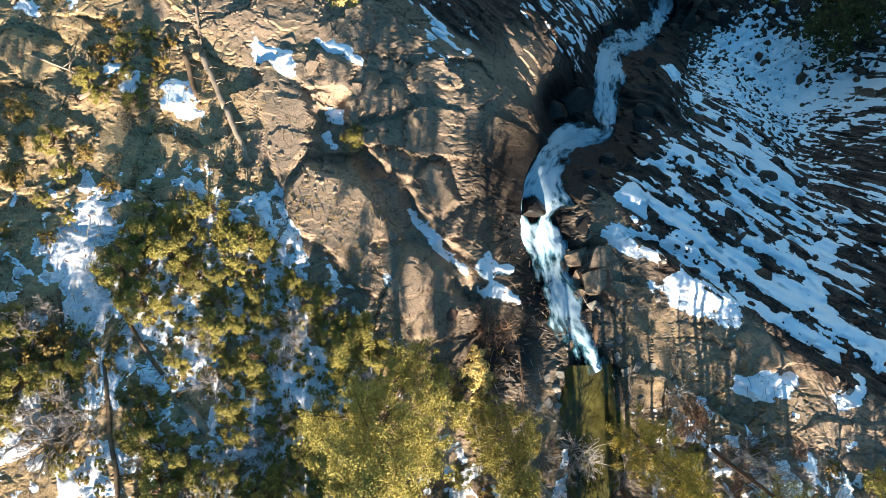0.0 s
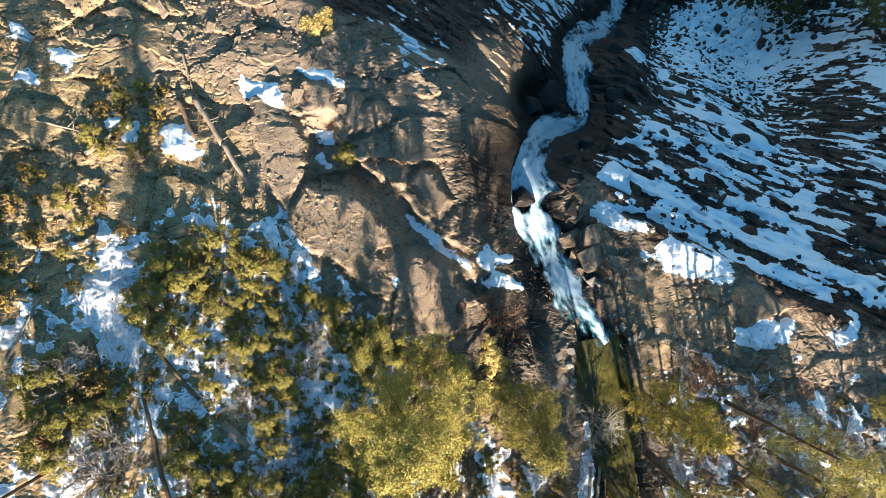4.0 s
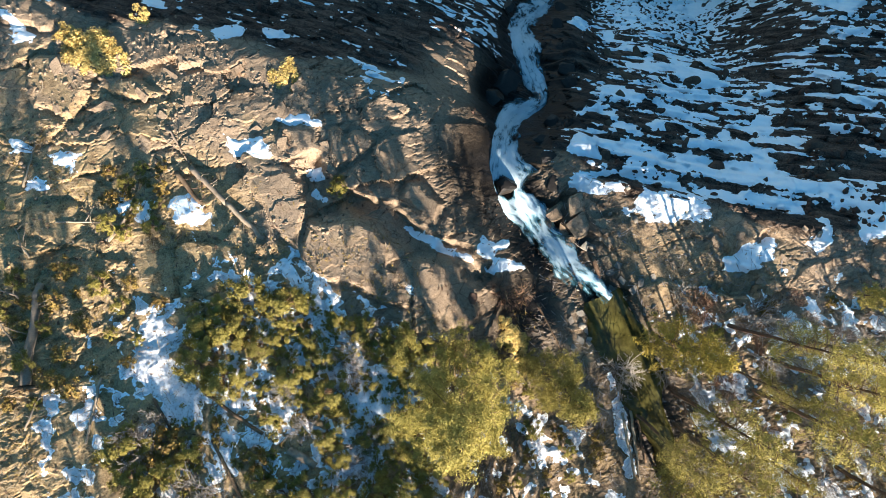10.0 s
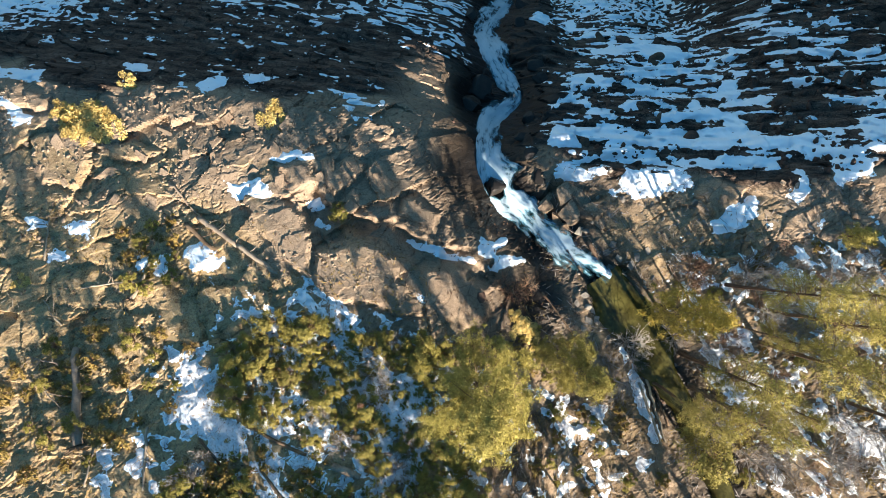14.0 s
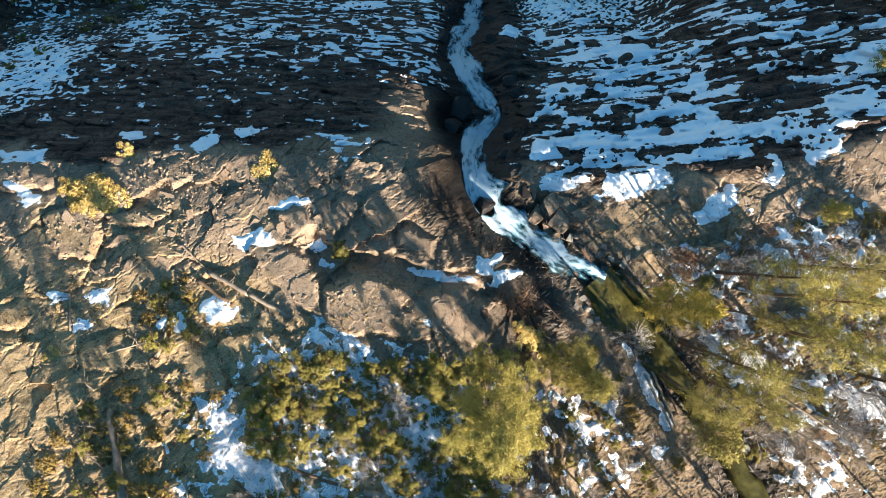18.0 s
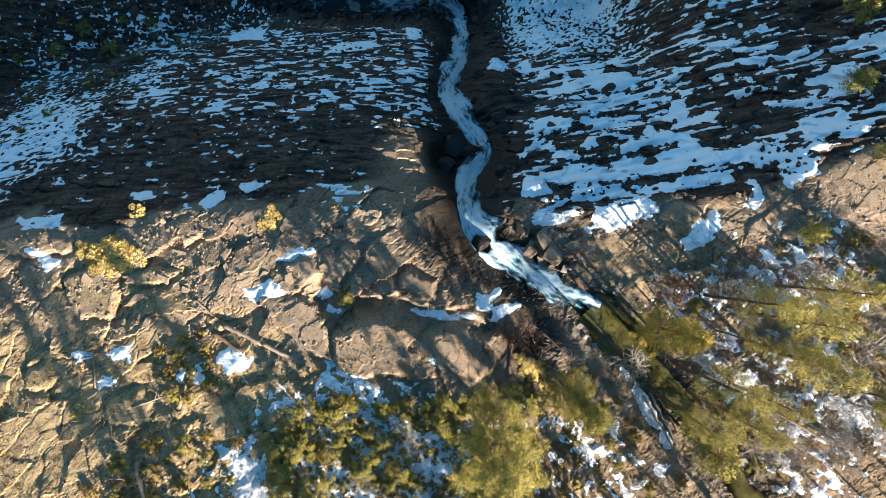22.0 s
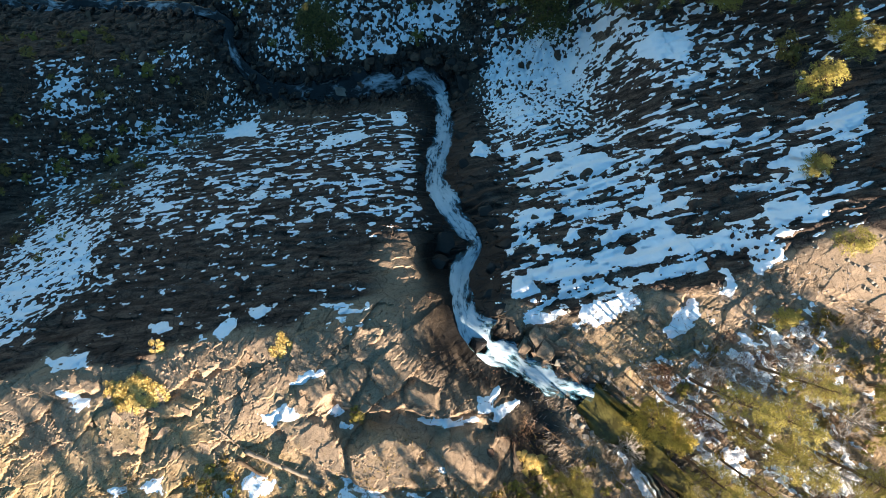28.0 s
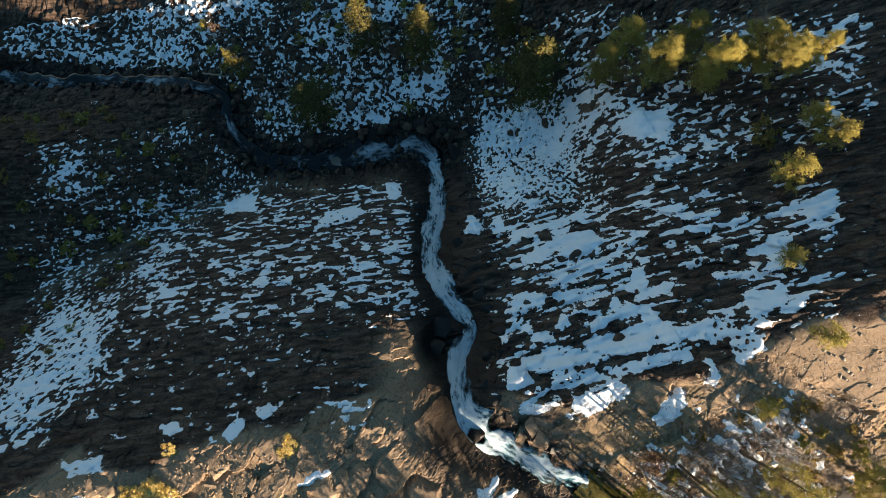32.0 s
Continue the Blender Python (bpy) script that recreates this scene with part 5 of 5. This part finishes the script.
log(-27.8, -23.9, -30.4, -16.6, 0.44, 0.28, GREY_WOOD, 1, "long weathered tan log with its roots torn up", 9, True, 0, 1.6)
log(-18.6, -5.7, -14.4, -7.7, 0.24, 0.20, GREY_WOOD, 2, "weathered grey log lying on rubble", 3)
log(-22.6, -3.8, -18.4, -5.8, 0.26, 0.22, GREY_WOOD, 3, "weathered broken log lying on rubble", 5)
log(-23.6, -4.5, -20.1, -6.8, 0.24, 0.16, BARK, 4, "dark barked log beside a snow patch", 4)
log(-26.7, -11.7, -25.7, -7.8, 0.22, 0.08, GREY_WOOD, 5, "pale dead branch on the bare ground", 5, True)
log(14.8, -0.5, 18.5, -6.4, 0.24, 0.30, BARK, 6, "reddish trunk leaning across the outlet of the stream", 1)
log(-6.7, -22.9, -4.5, -23.4, 0.26, 0.3, GREY_WOOD, 7, "short broken stump end among green shrubs", 3)
log(-12.6, -23.8, -5.6, -30.0, 0.13, 0.16, BARK, 8, "brown log lying through shrubs and snow", 3)
log(-14.3, -20.7, -9.0, -22.3, 0.12, 0.15, BARK, 9, "brown log half hidden by shrubs", 3)
log(22.0, -14.4, 24.9, -20.3, 0.16, 0.12, GREY_WOOD, 10, "snow-dusted pole beside the stream", 0)
log(22.8, -14.0, 25.3, -20.0, 0.14, 0.10, GREY_WOOD, 11, "snow-dusted pole beside the stream", 0)
log(23.5, -14.2, 25.5, -18.4, 0.12, 0.10, BARK, 12, "thin dark pole beside the stream", 0)
log(-22.5, -21.8, -21.7, -26.6, 0.13, 0.10, GREY_WOOD, 13, "thin weathered log with bare branches", 6)
log(-26.5, -27.0, -26.5, -24.0, 0.10, 0.05, GREY_WOOD, 14, "thin fallen branch on mossy ground", 4)
log(-18.1, -22.1, -12.7, -26.4, 0.11, 0.09, BARK, 15, "brown log between shrubs", 3)
log(26.1, -10.7, 35.4, -20.4, 0.15, 0.1, BARK, 16, "dark fallen trunk on the far bank", 5)
log(35.1, -15.9, 40.9, -19.6, 0.16, 0.1, GREY_WOOD, 17, "grey fallen trunk among bare shrubs", 6)
log(22.6, -1.5, 26.1, -6.0, 0.14, 0.1, BARK, 18, "dark fallen trunk near the outlet", 3)
log(10.8, -6.5, 14.4, -10.4, 0.12, 0.08, BARK, 19, "thin dark fallen trunk on rock with painted shade", 3)
log(-40.7, 74.6, -35.3, 72.5, 0.22, 0.16, GREY_WOOD, 20, "pale log lying by the river", 1)
log(-35.5, -9.6, -36.1, -5.6, 0.1, 0.05, GREY_WOOD, 21, "dead branch on bare rock", 4)
log(-31.3, -11.4, -27.4, -10.2, 0.1, 0.05, GREY_WOOD, 22, "dead branch on bare rock", 6)
log(-32.2, -14.7, -34.3, -12.9, 0.1, 0.05, GREY_WOOD, 23, "dead branch on bare rock", 5)
log(-25.8, -1.1, -22.6, -3.7, 0.12, 0.06, GREY_WOOD, 24, "dead branch on rubble", 7)
log(-33.4, -19.4, -30.0, -21.5, 0.1, 0.05, GREY_WOOD, 25, "bare branch on mossy ground", 6)
log(-31.3, -17.9, -34.1, -17.6, 0.1, 0.04, GREY_WOOD, 26, "bare branch on mossy ground", 6)
log(-6.6, -22.8, -4.2, -23.4, 0.22, 0.26, GREY_WOOD, 29, "short weathered log among evergreen shrubs", 3)
for x, y, s in ((-8.4, -18.7, 1.2), (-3.9, -16.0, 1.3), (-17.9, -25.5, 1.5), (-10.6, -27.4, 1.4), (-1.0, -20.8, 1.3), (-3.0, -27.1, 1.2), (-1.5, -24.7, 1.0), (-6.3, -26.5, 1.1), (1.4, -14.3, 1.0)):
    put(BARE, int(s * 10), place(x, y, 0.1, s * 300, s * 0.8))
# sticks jammed in the outlet
stick_r = random.Random(31)
for k in range(16):
    t = radians(stick_r.uniform(105, 165))
    x, y = 18.4 + stick_r.uniform(-1.4, 1.3), -4.6 + stick_r.uniform(-0.8, 0.9)
    s = stick_r.uniform(0.8, 1.7)
    log(x, y, x + math.cos(t) * s, y + math.sin(t) * s, 0.06, 0.035, GREY_WOOD, 60 + k, "bleached driftwood stick in the log jam", 1, False, 0.25, 0.35)


# ---- rocks ----
def rock_mesh(name, seed, rough=0.28, flat=0.7, square=False):
    bm = bmesh.new()
    bmesh.ops.create_icosphere(bm, subdivisions=3, radius=1.0)
    r = random.Random(seed)
    planes = [(Vector((r.gauss(0, 1), r.gauss(0, 1), r.gauss(0, 0.7))).normalized(), r.uniform(0.42, 0.78)) for _ in range(13)]
    if square:
        turn = Euler((r.uniform(-0.3, 0.3), r.uniform(-0.3, 0.3), r.uniform(0, 3))).to_matrix()
        planes = planes[:4] + [(turn @ Vector(a) * k, r.uniform(0.42, 0.62)) for a in ((1, 0, 0), (0, 1, 0), (0, 0, 1)) for k in (-1, 1)]
    for v in bm.verts:
        p = v.co.copy()
        for n, d in planes:
            over = p.dot(n) - d
            if over > 0:
                p -= n * over
        p += v.co * rough * 0.22 * noise.fractal(v.co * 1.6 + Vector((seed, 0, 0)), 0.8, 2.0, 3)
        v.co = Vector((p.x, p.y, p.z * flat))
    me = bpy.data.meshes.new(name)
    bm.to_mesh(me)
    bm.free()
    return me


ROCKS = {}
for mat, key in ((GROUND, "tan"), (GREY_STONE, "pale"), (DARK_STONE, "dark"), (WET_STONE, "wet")):
    ROCKS[key] = []
    for k in range(6):
        me = rock_mesh("boulder", 200 + k, 0.22, 0.62, key in ("tan", "pale"))
        me.materials.append(mat)
        ROCKS[key].append(me)


def rock(key, x, y, size, which, label, group, wide=1.0, tall=1.0, sink=0.35, turn=None, lift=0.0):
    ob = tagged(new("boulder", ROCKS[key][which % 6]), label, "rock", group)
    ob.matrix_basis = pose(x, y, height_at(x, y) + size * tall * (0.5 - sink) * 0.7 + lift, 0, 0, which * 47.0 if turn is None else turn) @ Matrix.Diagonal((size * wide, size, size * tall, 1))
    return ob


rock("wet", 4.7, 3.5, 1.2, 0, "dark wet boulder splitting the white water", "boulders at the falls", 1.2, 1.5, 0.1, 20, 0.6)
for i, (x, y, s) in enumerate(((6.8, 16.6, 1.2), (7.9, 7.6, 0.9), (9.0, 5.4, 1.0), (7.8, 12.2, 1.1), (6.9, 9.4, 0.8), (2.2, 16.0, 2.2), (0.8, 13.8, 1.8), (9.3, 18.2, 1.3), (8.6, 20.9, 1.2), (-0.2, 51.8, 1.6), (9.8, 48.9, 2.0), (13.8, 52.9, 2.2), (8.1, 53.8, 1.6), (-0.6, 29.3, 1.2), (7.0, 29.0, 1.2), (7.7, 35.7, 1.3), (0.4, 37.2, 1.2))):
    rock("wet", x, y, s, i, "dark wet boulder beside the white water", "boulders at the falls", 1.2, 0.7, 0.4)
rock("pale", -15.2, 50.9, 1.5, 3, "rounded boulder capped with snow in the river", "boulders in the valley", 1.3, 0.8)
for i, (x, y, s) in enumerate(((17.8, -3.0, 0.8), (16.9, -6.9, 0.8), (16.3, -7.9, 0.7), (15.9, -8.8, 0.7), (19.0, -3.6, 0.9), (19.6, -2.6, 0.8), (19.9, -1.7, 0.8), (18.3, -2.0, 0.7), (15.3, -6.3, 0.7), (16.8, -8.6, 0.6), (14.5, -7.3, 0.6), (15.4, -9.7, 0.6), (20.7, -5.4, 0.4), (25.1, -10.9, 0.5), (25.3, -9.4, 0.4), (32.4, -21.8, 1.0), (16.9, -1.7, 0.6), (17.4, -0.7, 0.6), (20.9, -0.9, 0.7), (12.1, 0.1, 0.9), (14.0, 0.2, 0.9))):
    rock("pale", x, y, s * 0.72, i, "pale angular granite block by the outlet", "blocks at the outlet", 1.4, 0.6)
rock("dark", 4.1, -7.5, 0.65, 2, "small round grey boulder on rusty rock", "boulders on the plateau", 1.1, 1.0)
for i, (x, y, s) in enumerate(((10.5, 2.6, 1.3), (11.7, 3.9, 1.2), (13.2, 3.7, 1.4), (14.9, 2.5, 1.3), (12.9, 2.0, 1.5), (11.6, 1.3, 1.0), (15.6, 1.4, 0.9), (10.0, 1.3, 0.9), (12.4, 0.2, 0.8))):
    rock("tan", x, y, s, i + 1, "sunlit fractured granite outcrop beside the white water", "outcrop by the falls", 1.5, 0.6, 0.5)
rock("tan", -9.0, -0.8, 1.0, 1, "rounded granite boulder beside a yellow shrub", "boulders on the plateau")
for i, (x, y) in enumerate(spread([(-41.6, 1.0), (-28.5, 7.1), (-18.4, 6.6), (-9.3, 5.4), (-5.5, 2.8), (-12.3, -0.2), (-18.9, 0.8), (-25.0, -3.6), (-35.3, -4.4)], 2.6, 21, 30)):
    rock("tan", x, y, pick.uniform(0.35, 0.9), i, "angular tan granite block lying on bedrock", "boulders on the plateau", pick.uniform(1.2, 2.2), pick.uniform(0.35, 0.6), 0.5)
for i, (x, y) in enumerate(spread([(22.4, 3.7), (29.9, 7.4), (41.5, 9.8), (42.6, 1.7), (30.5, -0.0), (20.9, -1.2)], 2.2, 22, 40)):
    rock("tan", x, y, pick.uniform(0.3, 0.7), i, "weathered granite block on the far bank", "boulders on the far bank", pick.uniform(1.1, 1.8), pick.uniform(0.4, 0.7), 0.5)
for i, (x, y) in enumerate(spread([(14.1, 29.4), (30.2, 30.6), (50.0, 28.8), (45.4, 17.7), (29.3, 10.9), (12.3, 7.5)], 3.4, 23, 36)):
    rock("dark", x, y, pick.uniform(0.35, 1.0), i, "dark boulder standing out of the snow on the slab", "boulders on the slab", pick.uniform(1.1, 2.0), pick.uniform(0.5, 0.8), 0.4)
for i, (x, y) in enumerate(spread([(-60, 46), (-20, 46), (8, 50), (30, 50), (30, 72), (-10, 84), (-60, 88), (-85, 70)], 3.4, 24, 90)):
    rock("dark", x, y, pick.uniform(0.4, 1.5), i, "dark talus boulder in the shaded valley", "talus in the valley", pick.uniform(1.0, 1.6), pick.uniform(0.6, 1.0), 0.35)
for i in range(46):
    u = pick.uniform(0.04, 0.62)
    k = u * 6
    a, b = STREAM[int(k)], STREAM[int(k) + 1]
    x, y = a[0] + (b[0] - a[0]) * (k - int(k)) + pick.uniform(-2.3, 2.3), a[1] + (b[1] - a[1]) * (k - int(k)) + pick.uniform(-1.6, 1.6)
    rock("pale" if i % 3 == 0 else "dark", x, y, pick.uniform(0.25, 0.6), i, "rounded stone in the shallow stream", "stones in the stream", pick.uniform(1.0, 1.5), 0.8, 0.1)


# ---- small stuff: rubble, twigs, grass, needles on the snow ----
def heights(x, y):
    i = np.clip(np.searchsorted(XS, x) - 1, 0, len(XS) - 2)
    j = np.clip(np.searchsorted(YS, y) - 1, 0, len(YS) - 2)
    u, v = (x - XS[i]) / (XS[i + 1] - XS[i]), (y - YS[j]) / (YS[j + 1] - YS[j])
    return (GZ[j, i] * (1 - u) + GZ[j, i + 1] * u) * (1 - v) + (GZ[j + 1, i] * (1 - u) + GZ[j + 1, i + 1] * u) * v


def scattered(n, x0, x1, y0, y1, seed, weight):
    """n points over a rectangle, thinned by a weight from 0 to 1."""
    r = np.random.RandomState(seed)
    x, y, k = r.uniform(x0, x1, n * 6), r.uniform(y0, y1, n * 6), r.uniform(0, 1, n * 6)
    m = k < weight(x, y)
    return x[m][:n], y[m][:n]


def rubble(name, x, y, low, high, mat, seed, label):
    """Many small angular stones in one mesh."""
    r = np.random.RandomState(seed)
    bm = bmesh.new()
    bmesh.ops.create_icosphere(bm, subdivisions=1, radius=1.0)
    ball = np.array([v.co for v in bm.verts])
    tris = np.array([[v.index for v in f.verts] for f in bm.faces])
    bm.free()
    n = len(x)
    size = low + (high - low) * r.uniform(0, 1, n) ** 2.5
    squash = np.stack([r.uniform(0.8, 1.7, n), r.uniform(0.7, 1.2, n), r.uniform(0.4, 0.8, n)], -1)
    t = r.uniform(0, 6.28, n)
    p = ball[None] * (1 + 0.28 * r.uniform(-1, 1, (n, len(ball), 1))) * squash[:, None] * size[:, None, None]
    c, s = np.cos(t)[:, None], np.sin(t)[:, None]
    co = np.stack([p[..., 0] * c - p[..., 1] * s + x[:, None], p[..., 0] * s + p[..., 1] * c + y[:, None], p[..., 2] + (heights(x, y) + size * 0.12)[:, None]], -1)
    faces = (tris[None] + (np.arange(n) * len(ball))[:, None, None]).reshape(-1, 3)
    me = bpy.data.meshes.new(name)
    me.vertices.add(n * len(ball))
    me.vertices.foreach_set("co", co.astype(np.float32).ravel())
    me.loops.add(faces.size)
    me.loops.foreach_set("vertex_index", faces.astype(np.int32).ravel())
    me.polygons.add(len(faces))
    me.polygons.foreach_set("loop_start", (np.arange(len(faces)) * 3).astype(np.int32))
    me.update(calc_edges=True)
    me.materials.append(mat)
    return tagged(new(name, me), label, "stones", "", "stuff")


def on_top(x, y):
    return zones(x, y)[2] * sstep(-14, -8, y) * (0.15 + 0.85 * sstep(0.1, 0.5, fbm(x / 5, y / 5, 3, 91)))


x, y = scattered(2600, -52, -7, -16, 14, 301, on_top)
rubble("rubble", x, y, 0.04, 0.2, GROUND, 1, "loose angular granite rubble on bedrock")
x, y = scattered(700, 14, 52, -16, 16, 302, lambda x, y: zones(x, y)[2] * 0.6)
rubble("rubble", x, y, 0.06, 0.32, GREY_STONE, 2, "loose grey stones on the wooded bank")
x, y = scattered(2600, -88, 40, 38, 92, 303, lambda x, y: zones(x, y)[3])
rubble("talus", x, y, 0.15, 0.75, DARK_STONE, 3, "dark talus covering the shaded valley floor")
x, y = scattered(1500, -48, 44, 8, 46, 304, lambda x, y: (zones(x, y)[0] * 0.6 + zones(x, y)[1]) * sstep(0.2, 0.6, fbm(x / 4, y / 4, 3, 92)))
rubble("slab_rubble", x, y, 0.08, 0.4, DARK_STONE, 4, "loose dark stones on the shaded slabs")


def litter(name, n, x, y, length, mat, seed, label, category, up=0.1, slim=0.05):
    r = np.random.RandomState(seed)
    c = np.stack([x, y, heights(x, y) + np.clip(snow_depth(x, y) * 0.5, 0, 0.22) + 0.04], -1)
    me = leaves(name, c, length, seed, 0.9, slim)
    co = np.zeros(len(me.vertices) * 3, np.float32)
    me.vertices.foreach_get("co", co)
    co = co.reshape(-1, 4, 3)
    co[:, :, 2] = c[:, None, 2] + (co[:, :, 2] - c[:, None, 2]) * up + 0.02
    me.vertices.foreach_set("co", co.ravel())
    me.materials.append(mat)
    return tagged(new(name, me), label, category, "", "stuff")


x, y = scattered(3800, -45, 12, -42, 2, 305, lambda x, y: zones(x, y)[2] * (0.25 + 0.75 * sstep(-4, -12, y)))
litter("twig_litter", 3800, x, y, 0.34, GREY_WOOD, 5, "pale dead twigs strewn over soil and snow", "twigs", 0.35, 0.07)
x, y = scattered(2600, 10, 54, -40, 8, 306, lambda x, y: zones(x, y)[2])
litter("twig_litter", 2600, x, y, 0.45, BLEACHED, 6, "bleached dead twigs strewn over the bank", "twigs", 0.4, 0.06)
x, y = scattered(2500, -45, 50, -42, 2, 307, lambda x, y: zones(x, y)[2])
litter("needle_litter", 2500, x, y, 0.16, BARK, 7, "dark bark and needle scraps on snow and soil", "litter", 0.3, 0.35)
x, y = scattered(9000, -48, 52, -42, 4, 308, lambda x, y: zones(x, y)[2] * sstep(0.0, 0.4, fbm(x / 4.5, y / 4.5, 3, 93)) * sstep(-2, -10, y + 0.3 * np.clip(x - 10, 0, 40)))
me = leaves("dry_grass", np.stack([x, y, heights(x, y) + 0.12], -1), 0.2, 8, 0.1, 0.16)
me.materials.append(OCHRE_LEAVES)
tagged(new("dry_grass", me), "dry ochre grass and moss on the soil", "grass", "", "stuff")
